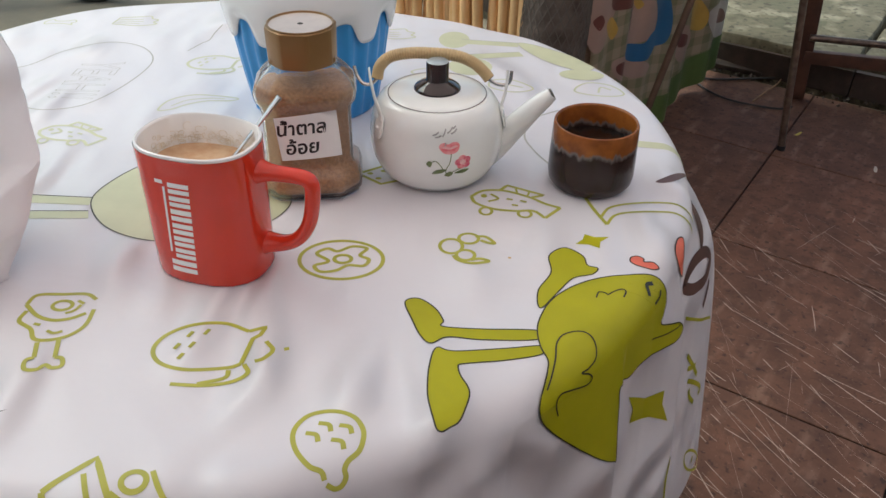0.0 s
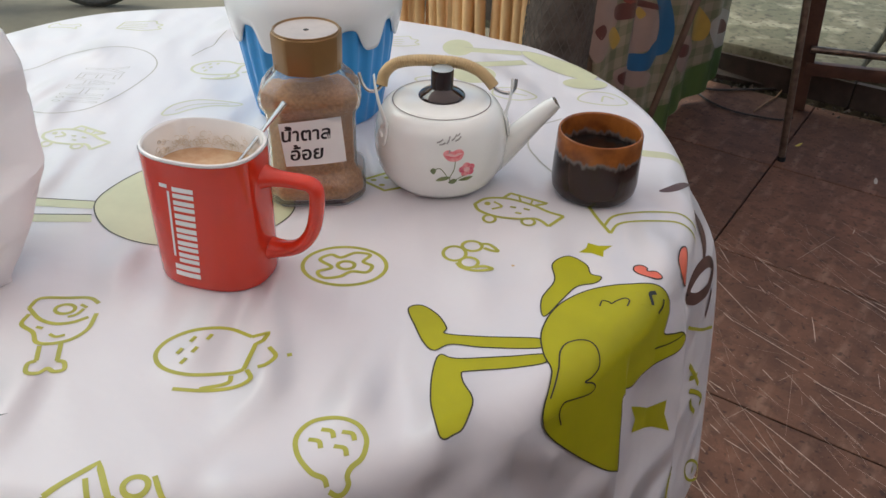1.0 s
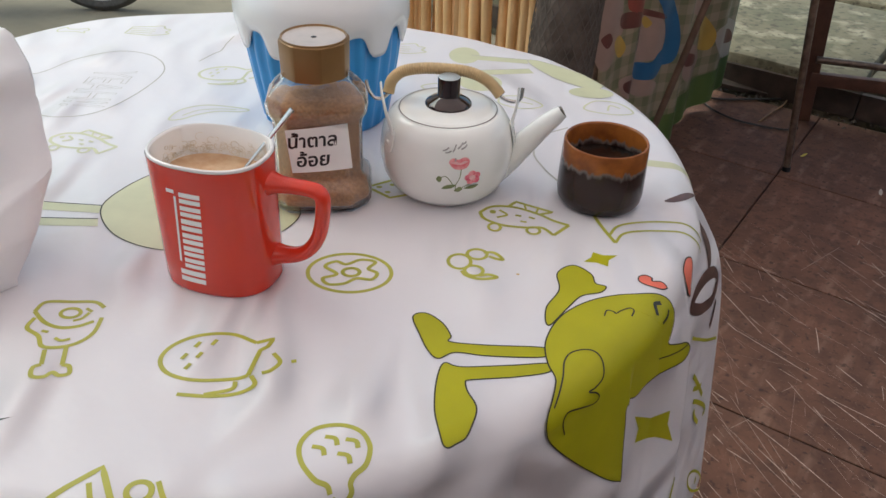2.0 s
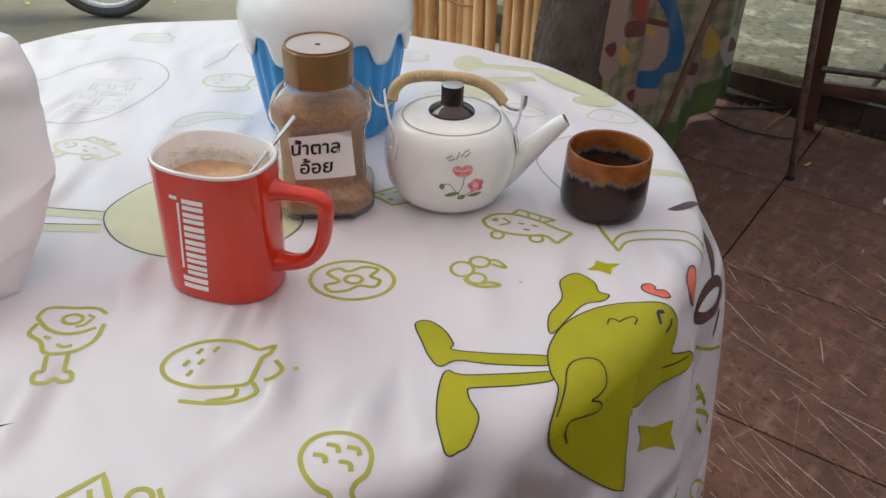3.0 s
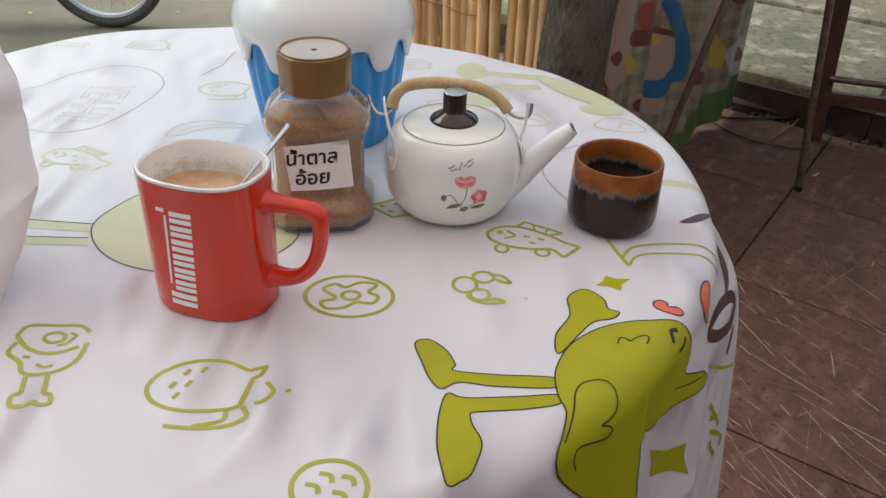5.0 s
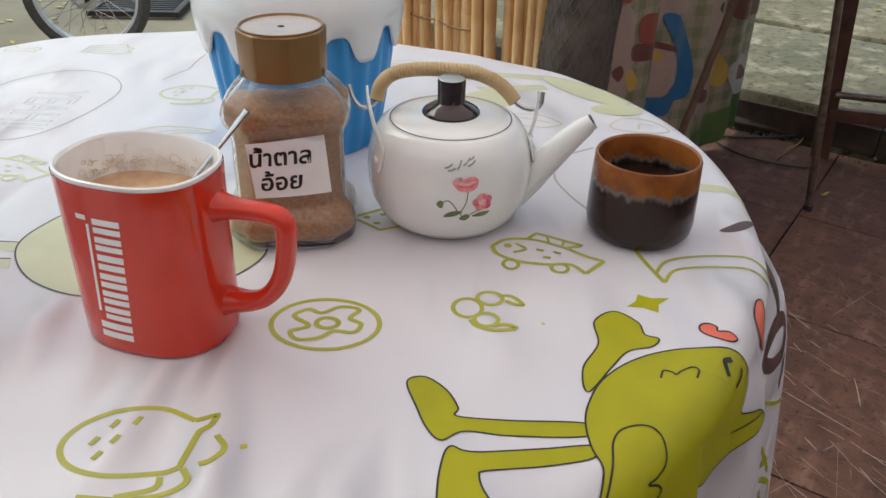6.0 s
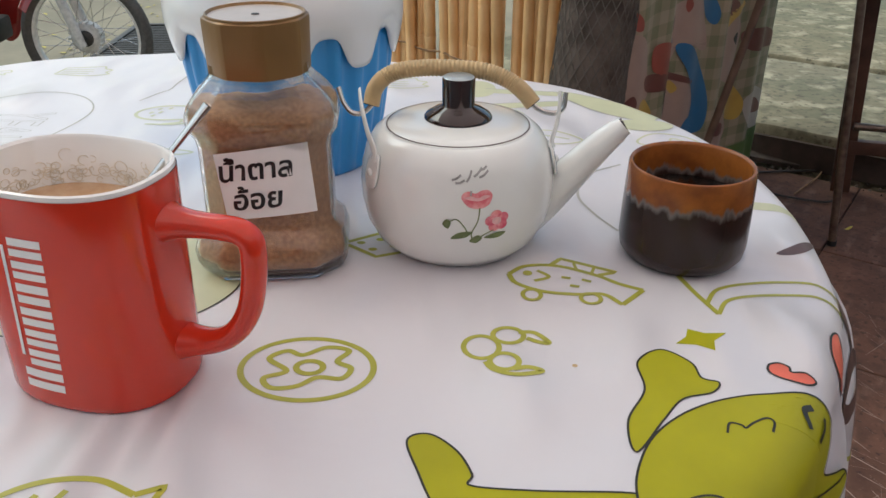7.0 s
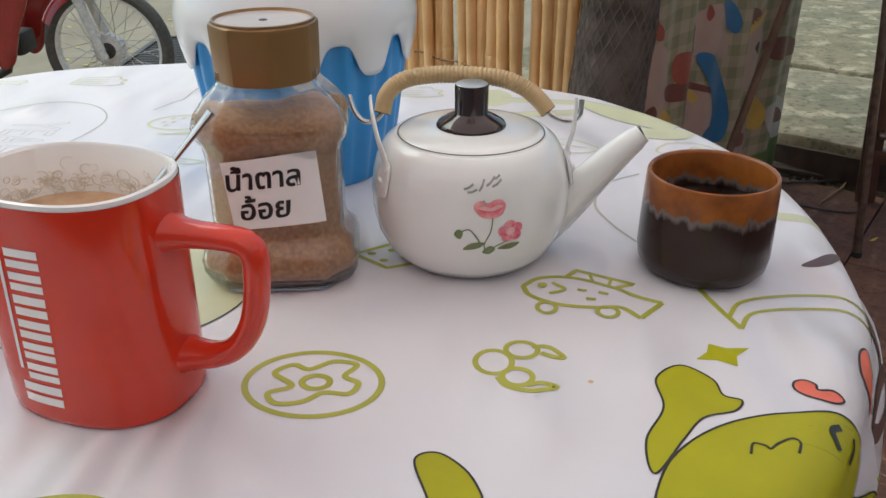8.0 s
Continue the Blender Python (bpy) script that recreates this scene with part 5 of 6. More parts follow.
part("black_cap", lathe([(0.0001, 0.004), (0.008, 0.004), (0.0105, 0.002), (0.011, -0.006)], 32), M_RUBBER, bag, "round black cap showing at the bag's side", place=pose(0.0905, -0.0700, 0.066, 80, 0, 35))

# ---- beyond the table ----
fence = thing("bamboo_fence", (0, 0, -0.03), "low fence of upright split bamboo canes tied with dark twine", "fence")
F0, F1 = Vector((-0.33, 2.12, 0)), Vector((0.182, 1.714, 0))


def cane_mesh(seed, r):
    rng = random.Random(seed)
    prof, z = [(r, 0.0)], rng.uniform(0.1, 0.3)
    while z < 1.05:
        prof += [(r, z - 0.010), (r * 1.09, z - 0.003), (r * 0.97, z), (r * 1.08, z + 0.003), (r, z + 0.010)]
        z += rng.uniform(0.24, 0.34)
    prof.append((r, 1.12))
    bm = lathe(prof, 12, None, True)
    me = bpy.data.meshes.new("cane")
    bm.to_mesh(me)
    bm.free()
    me.materials.append(M_BAMBOO)
    me.polygons.foreach_set("use_smooth", [True] * len(me.polygons))
    me.set_sharp_from_angle(angle=radians(50))
    return me


canes = [cane_mesh(k, r) for k, r in enumerate((0.0126, 0.0116, 0.0132, 0.0112, 0.0122))]
rng = random.Random(8)
COUNT = 27
for k in range(COUNT):
    ob = new("cane", canes[rng.randrange(5)])
    ob.parent = fence
    p = F0.lerp(F1, k / (COUNT - 1))
    ob.matrix_basis = pose(p.x + rng.uniform(-0.002, 0.002), p.y + rng.uniform(-0.004, 0.004), 0, rng.uniform(-0.8, 0.8), 1.6 + rng.uniform(-0.7, 0.7), rng.uniform(0, 360))
along = (F1 - F0).normalized()
for k in range(COUNT):
    ob = new("cane", canes[rng.randrange(5)])
    ob.parent = fence
    p = F0.lerp(F1, (k + 0.45) / (COUNT - 1)) + Vector((-along.y, along.x, 0)) * 0.018
    ob.matrix_basis = pose(p.x, p.y, 0, rng.uniform(-0.6, 0.6), 1.6 + rng.uniform(-0.6, 0.6), rng.uniform(0, 360))
out = Vector((along.y, -along.x, 0)) * 0.0145
for h, a, b in ((0.565, 0.10, 0.62), (0.20, 0.0, 1.0)):
    pts = [F0.lerp(F1, a + (b - a) * q / 20) + out * (1 + 0.06 * math.sin(q * 2.1)) + Vector((0, 0, h - 0.012 * q / 20 + 0.003 * math.sin(q))) for q in range(21)]
    part("twine", tube(pts, 0.0022, 6), M_NODE, fence, "dark twine")
part("rail", tube([F0 - out * 2.9 + Vector((0, 0, 0.95)), F1 - out * 2.9 + Vector((0, 0, 0.95))], 0.016, 10), M_BAMBOO, fence)

tree = thing("tree_trunk", (0.174, 1.62, -0.035), "grey rough tree trunk wrapped in a coarse net", "tree")


def trunk_radius(z):
    return 0.056 + 0.034 * math.exp(-z * 2.4)


def trunk_at(a, z, off=0.0):
    r = trunk_radius(z) * (1 + 0.10 * noise.noise((math.cos(a) * 1.4, math.sin(a) * 1.4, z * 4)) + 0.05 * noise.noise((math.cos(a) * 4, math.sin(a) * 4, z * 12))) + off
    return Vector((r * math.cos(a) + 0.05 * z - 0.02, r * math.sin(a), z))


bm = bmesh.new()
rings = [[bm.verts.new(trunk_at(2 * math.pi * i / 40, 1.9 * k / 60)) for i in range(40)] for k in range(61)]
for lo, hi in zip(rings, rings[1:]):
    for i in range(40):
        bm.faces.new((lo[i], lo[(i + 1) % 40], hi[(i + 1) % 40], hi[i]))
part("trunk", bm, M_BARK, tree, sharp=180)
net = []
for way in (1, -1):
    for k in range(24):
        net.append(tube([trunk_at(2 * math.pi * k / 24 + way * q * 0.16, 0.12 + q * 0.022, 0.003) for q in range(48)], 0.0010, 5))
part("net", joined(*net), M_NET, tree, "coarse grey diamond net")

# printed vinyl sheet hanging beyond the trunk
sheet = thing("printed_vinyl_sheet", (0, 0, 0), "hanging checked vinyl sheet printed with bold coloured shapes", "vinyl sheet")
S0, S1 = Vector((0.305, 1.90, 0)), Vector((0.86, 2.70, 0))
SHEET_LEN = (S1 - S0).length
SX = (S1 - S0).normalized()
SN = Vector((SX.y, -SX.x, 0))


def sheet_at(u, z, off=0.0):
    """A place on the wavy sheet, u metres along it."""
    w = 0.016 * math.sin(u * 17) + 0.010 * math.sin(u * 41 + 1) - 0.05 * (u / SHEET_LEN - 0.5) ** 2
    p = S0 + SX * u + SN * (w * (1.0 - 0.25 * z) + off)
    return Vector((p.x, p.y, z + 0.015 * math.sin(u * 9)))


bm = bmesh.new()
uv = bm.loops.layers.uv.new("UVMap")
NU, NZ = 70, 24
grid = [[bm.verts.new(sheet_at(SHEET_LEN * i / NU, 0.012 + 0.95 * j / NZ)) for i in range(NU + 1)] for j in range(NZ + 1)]
for j in range(NZ):
    for i in range(NU):
        f = bm.faces.new((grid[j][i], grid[j][i + 1], grid[j + 1][i + 1], grid[j + 1][i]))
        for loop, (a, b) in zip(f.loops, ((i, j), (i + 1, j), (i + 1, j + 1), (i, j + 1))):
            loop[uv].uv = (SHEET_LEN * a / NU, 0.95 * b / NZ)
hang = part("sheet", bm, M_CHECK, sheet, sharp=180)
mod = hang.modifiers.new("thick", "SOLIDIFY")
mod.thickness = 0.0012
part("rail", tube([sheet_at(-0.02, 0.97), sheet_at(SHEET_LEN + 0.02, 0.97)], 0.012, 10), M_PIPE, sheet)
for u in (0.01, SHEET_LEN - 0.01):
    part("post", tube([sheet_at(u, 0.0, -0.02), sheet_at(u, 0.98, -0.02)], 0.012, 10), M_PIPE, sheet)


def sheet_shape(outline, mat, level=0):
    pts = [(p.x, p.y) for p in curve_points([(a, b, 0) for a, b in outline], 6, True)]
    part("printed_shape", bend(flat_patch(pts, 0.02), lambda u, z: sheet_at(u, z, 0.0016 + 0.0006 * level)), mat, sheet, sharp=180)

for outline, mat, level in (
    ([(-0.025, 0.575), (0.013, 0.574), (0.055, 0.543), (0.078, 0.477), (0.090, 0.411), (0.000, 0.414), (-0.024, 0.463), (-0.036, 0.548)], M_SHEETPINK, 0),
    ([(0.003, 0.585), (-0.009, 0.612), (0.001, 0.622), (0.022, 0.602), (0.024, 0.581)], M_SHEETRED, 1),
    ([(0.100, 0.520), (0.166, 0.518), (0.199, 0.477), (0.204, 0.439), (0.110, 0.464)], M_SHEETRED, 1),
    ([(0.076, 0.465), (0.213, 0.432), (0.221, 0.406), (0.093, 0.423)], M_SHEETMAROON, 1),
    ([(0.199, 0.572), (0.262, 0.593), (0.336, 0.608), (0.391, 0.534), (0.402, 0.477), (0.319, 0.493), (0.270, 0.486), (0.234, 0.443), (0.199, 0.516)], M_SHEETPINK, 0),
    ([(0.265, 0.490), (0.319, 0.493), (0.393, 0.437), (0.436, 0.342), (0.426, 0.269), (0.355, 0.273), (0.372, 0.342), (0.320, 0.425)], M_SHEETBLUE, 1),
    ([(0.342, 0.620), (0.402, 0.611), (0.437, 0.567), (0.423, 0.539), (0.380, 0.562)], M_SHEETBLUE, 1),
    ([(0.187, 0.515), (0.242, 0.513), (0.225, 0.472), (0.214, 0.448)], M_SHEETBLUE, 0),
    ([(0.222, 0.422), (0.329, 0.398), (0.372, 0.342), (0.337, 0.285), (0.218, 0.345), (0.174, 0.390)], M_SHEETPINK, 0),
    ([(0.211, 0.438), (0.334, 0.412), (0.339, 0.398), (0.215, 0.423)], M_SHEETMAROON, 1),
    ([(0.244, 0.401), (0.260, 0.411), (0.289, 0.390), (0.270, 0.378)], M_SHEETYELLOW, 1),
    ([(0.281, 0.584), (0.288, 0.608), (0.305, 0.587), (0.292, 0.570)], M_SHEETRED, 1),
    ([(0.514, 0.513), (0.603, 0.527), (0.693, 0.483), (0.687, 0.408), (0.644, 0.347), (0.558, 0.381), (0.520, 0.462)], M_SHEETPINK, 0),
    ([(0.610, 0.468), (0.632, 0.481), (0.672, 0.457), (0.651, 0.441)], M_RUBBER, 1),
    ([(0.505, 0.577), (0.579, 0.580), (0.620, 0.550), (0.542, 0.534)], M_SHEETMAROON, 1),
    ([(0.527, 0.525), (0.586, 0.548), (0.672, 0.553), (0.694, 0.532), (0.611, 0.527), (0.554, 0.506)], M_SHEETYELLOW, 1),
    ([(0.707, 0.455), (0.811, 0.448), (0.923, 0.412), (0.920, 0.373), (0.753, 0.395)], M_SHEETMAROON, 1),
    ([(0.630, 0.314), (0.689, 0.322), (0.752, 0.250), (0.735, 0.200), (0.658, 0.240)], M_SHEETYELLOW, 1),
    ([(0.768, 0.263), (0.860, 0.261), (0.970, 0.206), (0.997, 0.135), (0.918, 0.116), (0.803, 0.160), (0.755, 0.224)], M_SHEETWHITE, 0),
    ([(0.807, 0.228), (0.879, 0.222), (0.924, 0.181), (0.879, 0.175), (0.813, 0.197)], M_SHEETMAROON, 1),
    ([(0.546, 0.250), (0.622, 0.257), (0.684, 0.209), (0.679, 0.171), (0.592, 0.182)], M_SHEETPINK, 0),
    ([(0.387, 0.309), (0.383, 0.261), (0.344, 0.232), (0.270, 0.234), (0.236, 0.258), (0.229, 0.288), (0.306, 0.281), (0.339, 0.303)], M_SHEETBLUE, 1),
    ([(0.186, 0.365), (0.278, 0.360), (0.341, 0.347), (0.339, 0.303), (0.304, 0.285), (0.234, 0.293)], M_SHEETPINK, 0),
    ([(-0.017, 0.393), (-0.005, 0.445), (0.042, 0.446), (0.068, 0.383), (0.039, 0.348), (0.004, 0.352)], M_SHEETPINK, 0),
    ([(-0.007, 0.432), (0.015, 0.442), (0.032, 0.418), (0.014, 0.404)], M_SHEETMAROON, 1),
    ([(0.048, 0.403), (0.081, 0.411), (0.116, 0.369), (0.092, 0.350)], M_SHEETYELLOW, 1),
    ([(0.111, 0.282), (0.173, 0.280), (0.226, 0.237), (0.213, 0.204), (0.141, 0.228)], M_SHEETPINK, 0),
    ([(0.130, 0.268), (0.168, 0.267), (0.207, 0.235), (0.185, 0.222), (0.140, 0.244)], M_SHEETMAROON, 1),
    ([(0.222, 0.250), (0.364, 0.214), (0.339, 0.184), (0.260, 0.192)], M_SHEETPINK, 0),
    ([(0.539, 0.250), (0.588, 0.274), (0.684, 0.217), (0.694, 0.161), (0.600, 0.153)], M_SHEETPINK, 0),
    ([(0.566, 0.251), (0.629, 0.228), (0.652, 0.197), (0.581, 0.207)], M_SHEETMAROON, 1),
):
    sheet_shape(outline, mat, level)
part("hem", bend(flat_patch([(0.30, 0.015), (SHEET_LEN, 0.015), (SHEET_LEN, 0.130), (0.30, 0.100)], 0.03), lambda u, z: sheet_at(u, z, 0.0030)), M_SHEETGREEN, sheet, "olive green hem")

stick = thing("wooden_pole", (0.443, 1.985, 0), "dark brown wooden pole leaning against the printed sheet", "pole")
part("pole", tube(curve_points([(0, 0, -0.002), (0.043, 0.005, 0.20), (0.087, 0.012, 0.40), (0.174, 0.03, 0.80), (0.217, 0.04, 1.0)], 6), 0.009, 12), M_POLE, stick)

# small table with pipe and board legs
side_table = thing("side_table", (1.0, 2.3, 0), "side table on steel pipe and brown timber legs", "table")
part("pipe_leg", tube([(-0.095, -0.18, 0.0), (-0.165, -0.16, 0.72)], 0.0100, 16), M_PIPE, side_table, "dull steel pipe leg")
part("pipe_leg", tube([(0.62, -0.30, 0.0), (0.60, -0.26, 0.72)], 0.0125, 16), M_PIPE, side_table, "dull steel pipe leg")
part("foot", lathe([(0.0, 0.0), (0.0112, 0.0), (0.0112, 0.012), (0.0102, 0.014)], 16), M_RUBBER, side_table, "black rubber foot", place=pose(-0.095, -0.18, 0))
part("timber_leg", box(0.052, 0.032, 0.72, 0.003), M_BOARD, side_table, "red-brown timber leg", place=pose(0.058, 0.19, 0, 0, -4.0, -20))
part("timber_leg", box(0.052, 0.032, 0.72, 0.003), M_BOARD, side_table, "red-brown timber leg", place=pose(0.75, 0.06, 0, 0, -2.0, -20))
part("stretcher", tube([(0.045, 0.17, 0.205), (0.75, 0.03, 0.20)], 0.011, 12), M_PIPE, side_table, "steel pipe stretcher")
part("stretcher", box(0.72, 0.025, 0.04, 0.003), M_BOARD, side_table, "timber stretcher", place=pose(0.40, 0.115, 0.12, 0, 0, -11))
part("tabletop", box(0.95, 0.46, 0.03, 0.005, (0, 0, 0)), M_BOARD, side_table, "timber top", place=pose(0.28, -0.02, 0.72, 0, 0, -11))

# cables and small litter on the floor
cable = thing("cable", (0, 0, 0), "thin black cable lying slack on the floor", "cable")
part("cord", tube(curve_points([(0.66, 2.62, 0.006), (0.74, 2.60, 0.006), (0.785, 2.50, 0.006), (0.85, 2.43, 0.006), (0.965, 2.385, 0.006), (1.02, 2.40, 0.006)], 10), 0.0032, 8), M_CABLE, cable)
cable2 = thing("cable", (0, 0, 0), "thin grey cable running along the floor edge", "cable")
part("cord", tube(curve_points([(0.72, 2.63, 0.006), (0.82, 2.60, 0.006), (0.95, 2.615, 0.006), (1.08, 2.63, 0.006), (1.16, 2.58, 0.006)], 10), 0.004, 8), M_CABLE, cable2)
twig = thing("twig", (0.97, 2.50, 0.004), "thin dry twig on the floor", "twig")
part("stem", tube(curve_points([(-0.06, -0.06, 0), (0, 0.01, 0.004), (0.05, 0.07, 0.003), (0.08, 0.12, 0.002)], 6), 0.0024, 6), M_NODE, twig)
board = thing("wooden_board", (0.905, 2.735, 0.0), "small damp wooden board propped at the floor's edge", "board")
part("plank", box(0.22, 0.10, 0.018, 0.003), M_GAPSHADE_BOARD, board, place=pose(0, 0, 0.012, 12, 3, -20))
for x, y, turn, mat, name, label in ((0.983, 2.215, 20, M_YELLOW, "fallen_leaf", "small yellow fallen leaf on the tiles"), (1.13, 2.01, 70, M_SHEETWHITE, "paper_scrap", "small crumpled pale paper scrap")):
    scrap = thing(name, (x, y, 0.001), label, "litter", turn=turn)
    bm = flat_patch([(p.x, p.y) for p in curve_points([(-0.014, 0, 0), (0, 0.005, 0), (0.014, 0.001, 0), (0.0, -0.005, 0)], 5, True)], 0.006)
    part("flake", bend(bm, lambda a, b: Vector((a, b, 0.003 + 0.003 * math.sin(a * 160) + 0.002 * math.cos(b * 300)))), mat, scrap)

# motorbike front beyond the table
bike = thing("motorbike", (-1.545, 3.30, -0.035), "parked red motorbike with a spoked front wheel and silver fork", "motorbike", turn=6)
bike.matrix_basis = bike.matrix_basis @ Matrix.Scale(0.87, 4)
WZ = 0.282
wheel = part("wheel", lathe([(0.222, -0.016), (0.234, -0.018), (0.236, -0.013), (0.229, 0.0), (0.236, 0.013), (0.234, 0.018), (0.222, 0.016), (0.219, 0.0), (0.222, -0.016)], 72), M_RIM, bike, "pale aluminium rim", place=pose(0, 0, WZ, 90, 0, 0))
part("tyre", lathe([(0.234, -0.018), (0.243, -0.028), (0.258, -0.032), (0.274, -0.024), (0.2825, -0.008), (0.2825, 0.008), (0.274, 0.024), (0.258, 0.032), (0.243, 0.028), (0.234, 0.018)], 72), M_TYRE, wheel, "dark treaded tyre")
part("hub", lathe([(0.001, -0.045), (0.028, -0.045), (0.032, -0.038), (0.060, -0.034), (0.066, -0.028), (0.066, 0.022), (0.055, 0.030), (0.030, 0.034), (0.001, 0.034)], 40), M_HUB, wheel, "pale cast brake drum")
part("brake_plate", lathe([(0.001, 0.050), (0.026, 0.050), (0.034, 0.044), (0.036, 0.030)], 24), M_ENGINE, wheel, "dark greasy axle plate")
for k in range(18):
    part("cooling_rib", box(0.010, 0.007, 0.044, 0.001, (0, 0, 0)), M_HUB, wheel, place=pose(0.068 * math.cos(k * math.pi / 9), 0.068 * math.sin(k * math.pi / 9), -0.003, 0, 0, k * 20))
part("axle_nut", lathe([(0.001, 0.062), (0.012, 0.062), (0.014, 0.056), (0.014, 0.034)], 12), M_ENGINE, wheel)
for k in range(36):
    a = 2 * math.pi * k / 36
    b = a + (0.55 if k % 2 else -0.55)
    side = 0.024 if k % 4 < 2 else -0.026
    part("spoke", tube([(0.064 * math.cos(b), 0.064 * math.sin(b), side), (0.222 * math.cos(a), 0.222 * math.sin(a), 0)], 0.0016, 5), M_STEEL, wheel)
for s in (-0.062, 0.062):
    part("fork_leg", tube([(0.0 - 0.005, s, WZ - 0.03), (-0.035, s, WZ + 0.07), (-0.13, s, WZ + 0.40)], lambda q: 0.021 if q > 0.3 else 0.018, 16), M_HUB, bike, "silver fork leg")
bm = bmesh.new()
rows = []
for k in range(15):
    a = radians(62 + 92 * k / 14)
    rows.append([bm.verts.new(((0.305 - 0.05 * (q / 4) ** 2) * math.cos(a), 0.011 * q, WZ + (0.305 - 0.05 * (q / 4) ** 2) * math.sin(a))) for q in range(-4, 5)])
for lo, hi in zip(rows, rows[1:]):
    for q in range(8):
        bm.faces.new((lo[q], lo[q + 1], hi[q + 1], hi[q]))
part("fender", bm, M_REDPAINT, bike, "red front mudguard")
shield = [(-0.22, 0.95), (-0.18, 0.75), (-0.24, 0.55), (-0.31, 0.40), (-0.36, 0.26), (-0.42, 0.24), (-0.44, 0.36), (-0.40, 0.60), (-0.34, 0.80), (-0.30, 0.95)]
for s in (-0.15, 0.15):
    bm = flat_patch([(p.x, p.y) for p in curve_points([(a, b, 0) for a, b in shield], 6, True)], 0.05)
    bend(bm, lambda a, b: Vector((a, s * (1.0 - 0.25 * (a + 0.3) ** 2), b)))
    ob = part("leg_shield", bm, M_REDPAINT, bike, "red painted leg shield")
    sol = ob.modifiers.new("thick", "SOLIDIFY")
    sol.thickness = 0.012
part("engine", joined(box(0.26, 0.20, 0.16, 0.03, (-0.56, 0, 0.24)), box(0.14, 0.16, 0.10, 0.02, (-0.42, 0, 0.27)), tube([(-0.40, -0.09, 0.29), (-0.42, -0.11, 0.22), (-0.50, -0.12, 0.18), (-0.75, -0.13, 0.20)], 0.02, 12)), M_ENGINE, bike, "dark engine and exhaust")
part("body_frame", tube(curve_points([(-0.26, 0, 0.90), (-0.36, 0, 0.62), (-0.52, 0, 0.44), (-0.80, 0, 0.50), (-1.05, 0, 0.62)], 6), 0.045, 14), M_ENGINE, bike)
part("seat", tube(curve_points([(-0.62, 0, 0.74), (-0.80, 0, 0.76), (-1.10, 0, 0.80)], 6), 0.09, 16, flat=0.5), M_RUBBER, bike, "black seat")
part("rear_wheel", lathe([(0.222, -0.03), (0.258, -0.036), (0.2825, -0.01), (0.2825, 0.01), (0.258, 0.036), (0.222, 0.03), (0.222, -0.03)], 48), M_TYRE, bike, "dark rear tyre", place=pose(-1.2, 0, WZ, 90, 0, 0))

# dark slatted drain grate let into the yard
grate = thing("drain_grate", (-1.70, 4.16, -0.035), "dark weathered slatted drain grate lying on the yard", "drain grate", turn=4)
part("frame", joined(box(0.03, 0.68, 0.024, 0.003, (-0.115, 0, 0.012)), box(0.03, 0.68, 0.024, 0.003, (0.275, 0, 0.012)), box(0.36, 0.03, 0.024, 0.003, (0.08, -0.325, 0.012)), box(0.36, 0.03, 0.024, 0.003, (0.08, 0.325, 0.012))), M_ENGINE, grate)
slat_first = part("slat", box(0.36, 0.018, 0.020, 0.003, (0.08, -0.29, 0.010)), M_ENGINE, grate)
for k in range(1, 17):
    ob = new("slat", slat_first.data)
    ob.parent = grate
    ob.matrix_basis = pose(0, 0.0362 * k, 0)

# yellow leaves strewn over the path and yard
leaf = bpy.data.meshes.new("leaf_litter")
rng = random.Random(5)
verts, faces = [], []
for k in range(420):
    if k < 200:
        p = tile_point(rng.uniform(-0.2, 2.4), rng.uniform(2.3, 4.4), 0.135)
    else:
        p = Vector((rng.uniform(-3.4, -0.4), rng.uniform(3.3, 6.5), -0.03))
    a, s = rng.uniform(0, 6.28), rng.uniform(0.010, 0.026)
    d, e = Vector((math.cos(a), math.sin(a), rng.uniform(-0.1, 0.2))) * s, Vector((-math.sin(a), math.cos(a), rng.uniform(-0.2, 0.2))) * s * 0.45
    b = len(verts)
    verts += [p - d, p + e + Vector((0, 0, 0.003)), p + d, p - e + Vector((0, 0, 0.003))]
    faces.append((b, b + 1, b + 2, b + 3))
leaf.from_pydata([tuple(v) for v in verts], [], faces)
leaf.materials.append(M_YELLOW)
tagged(new("fallen_leaves", leaf), "scattered small yellow leaves on path and yard", "leaves", "", "stuff")

# crumbs of concrete, earth and bark in the gutter between floor and path
rng = random.Random(21)
verts, faces = [], []
for k in range(520):
    u, v = rng.uniform(-0.9, 2.2), 1.04 + abs(rng.gauss(0, 0.035)) * (1 if rng.random() < 0.4 else -1)
    c, s = tile_point(u, v, 0.002), rng.uniform(0.002, 0.009)
    b = len(verts)
    for q in range(4):
        a = rng.uniform(-0.5, 0.5) + q * 1.57
        verts.append((c.x + s * math.cos(a), c.y + s * math.sin(a), c.z - 0.003))
    verts.append((c.x + rng.uniform(-0.4, 0.4) * s, c.y + rng.uniform(-0.4, 0.4) * s, c.z + s * rng.uniform(0.4, 0.9)))
    faces += [(b + q, b + (q + 1) % 4, b + 4) for q in range(4)]
crumbs = bpy.data.meshes.new("crumbs")
crumbs.from_pydata(verts, [], faces)
crumbs.materials.append(M_GAPSHADE_BOARD)
tagged(new("crumbs", crumbs), "crumbled earth and bark bits along the floor edge", "debris", "", "stuff")

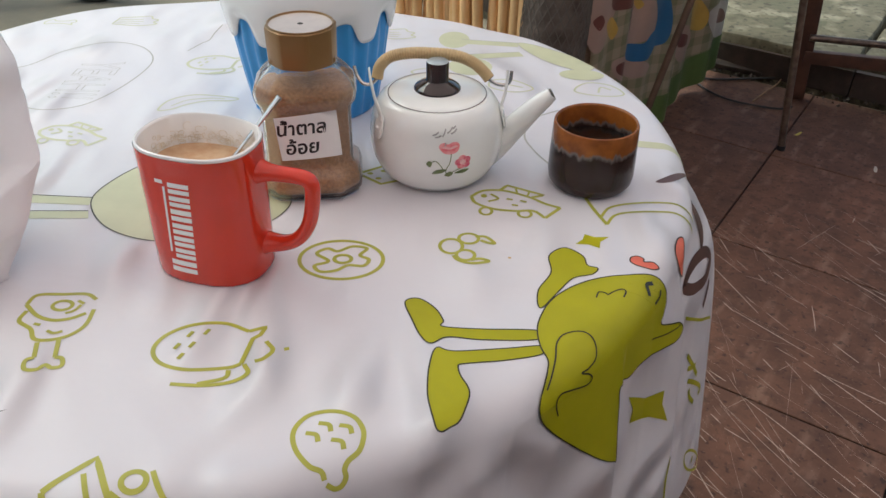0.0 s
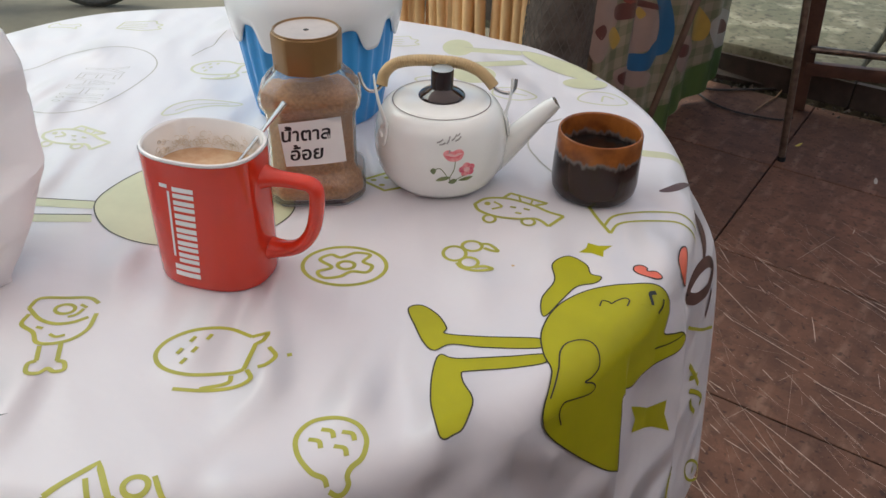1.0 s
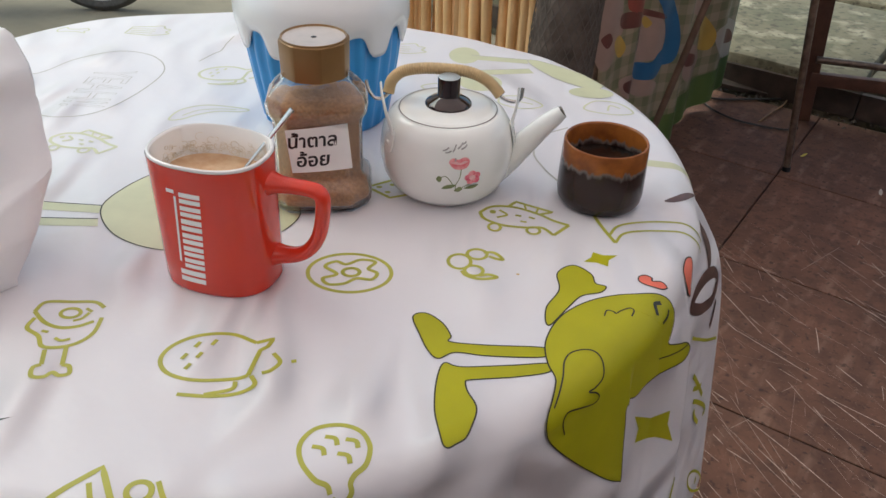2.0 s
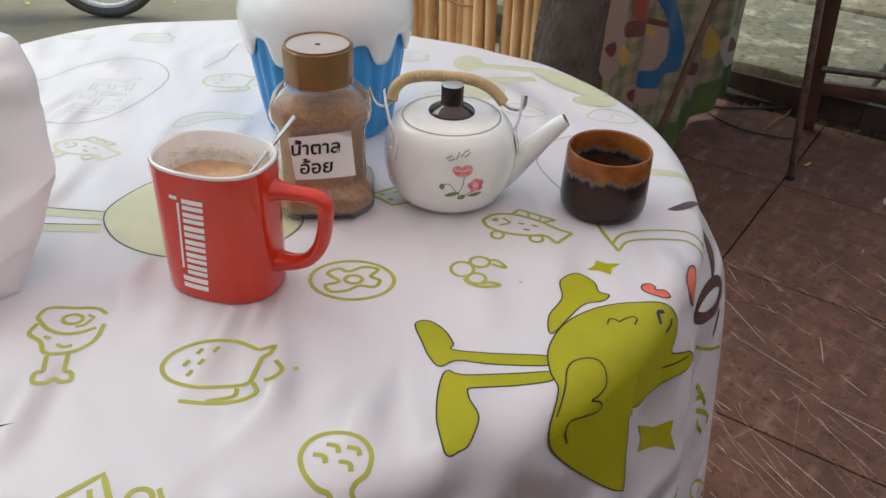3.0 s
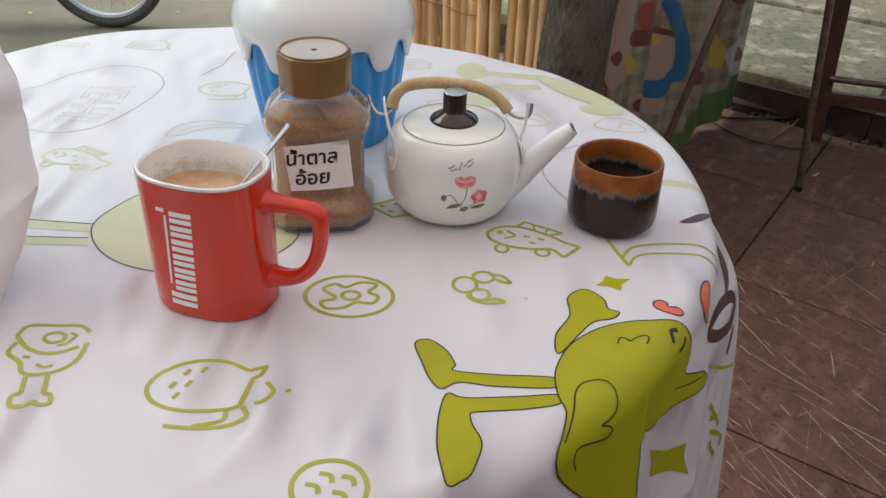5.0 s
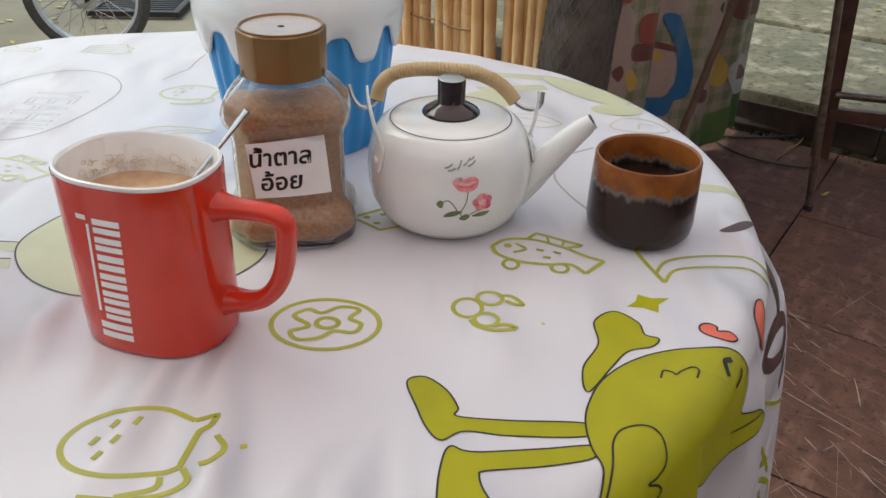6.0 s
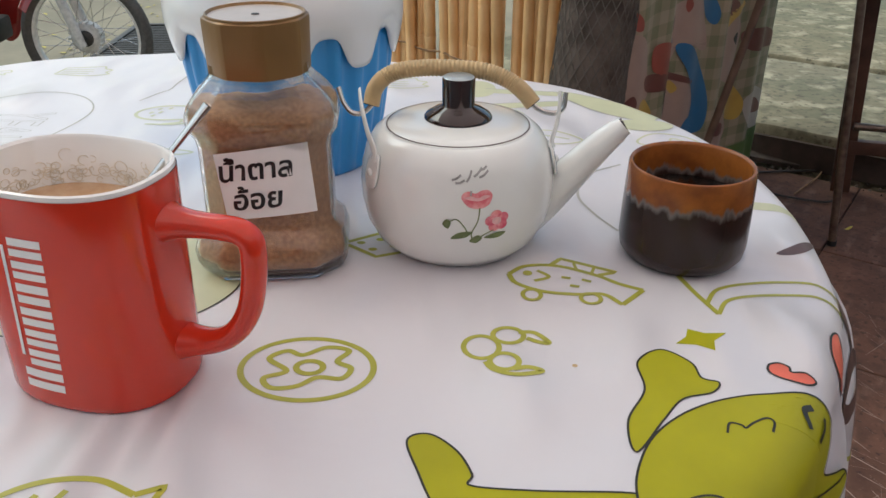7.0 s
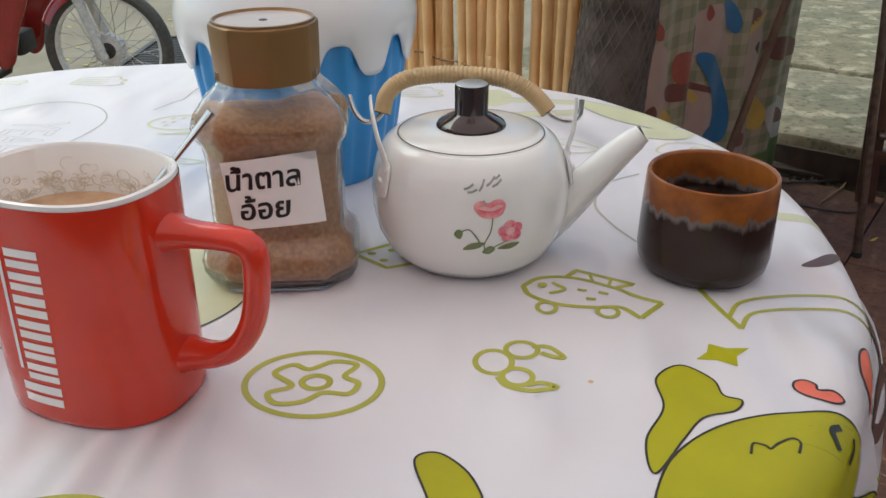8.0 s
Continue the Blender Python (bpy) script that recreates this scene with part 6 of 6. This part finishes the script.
# ---- floor tiles and their scratches, last ----
tile_bm = bmesh.new()
G = 0.0022
lo = [tile_bm.verts.new((x, y, -0.010)) for x, y in ((G, G), (TILE - G, G), (TILE - G, TILE - G), (G, TILE - G))]
hi = [tile_bm.verts.new((x, y, -0.0012)) for x, y in ((G, G), (TILE - G, G), (TILE - G, TILE - G), (G, TILE - G))]
top = [tile_bm.verts.new((x, y, 0.0)) for x, y in ((2 * G, 2 * G), (TILE - 2 * G, 2 * G), (TILE - 2 * G, TILE - 2 * G), (2 * G, TILE - 2 * G))]
tile_bm.faces.new(top)
for i in range(4):
    j = (i + 1) % 4
    tile_bm.faces.new((lo[i], lo[j], hi[j], hi[i]))
    tile_bm.faces.new((hi[i], hi[j], top[j], top[i]))
bmesh.ops.recalc_face_normals(tile_bm, faces=tile_bm.faces[:])
tile_me = bpy.data.meshes.new("tile")
tile_bm.to_mesh(tile_me)
tile_bm.free()
tile_me.materials.append(M_TILE)
basis = Matrix((ACROSS, ALONG, Vector((0, 0, 1)))).transposed().to_4x4()
rng = random.Random(4)
for i in range(-2, 7):
    for j in range(-8, 2):
        p = tile_point(i * TILE, j * TILE)
        ob = new("tile", tile_me)
        ob.parent = floor
        ob.matrix_basis = Matrix.Translation((p.x, p.y, rng.uniform(-0.0012, 0.0))) @ basis

scratches = []
rng = random.Random(12)
for k in range(560):
    c = Vector((rng.uniform(0.22, 1.15), 0.55 + 1.2 * rng.random() ** 1.5, 0))
    if rng.random() < 0.25:
        a = radians(rng.uniform(20, 170))
    else:
        a = radians(rng.choice((104, 118, 118, 132)) + rng.gauss(0, 4))
    n = rng.uniform(0.02, 0.07) if rng.random() < 0.6 else rng.uniform(0.08, 0.26)
    d = Vector((math.cos(a), math.sin(a), 0))
    s = Vector((-d.y, d.x, 0)) * rng.uniform(-0.012, 0.012) * n
    scratches.append(bend(ribbon(curve_points([c - d * n / 2, c - d * n / 6 + s * 0.6, c + d * n / 6 + s, c + d * n / 2], 5), rng.choice((0.0003, 0.0004, 0.0006, 0.0009, 0.0014, 0.0024)), taper=True), lambda a, b: Vector((a, b, 0.0006))))
tagged(part("scratches", joined(*scratches), M_SCRATCH, floor, "pale scratches in the tile glaze"), "", "", "", "stuff")
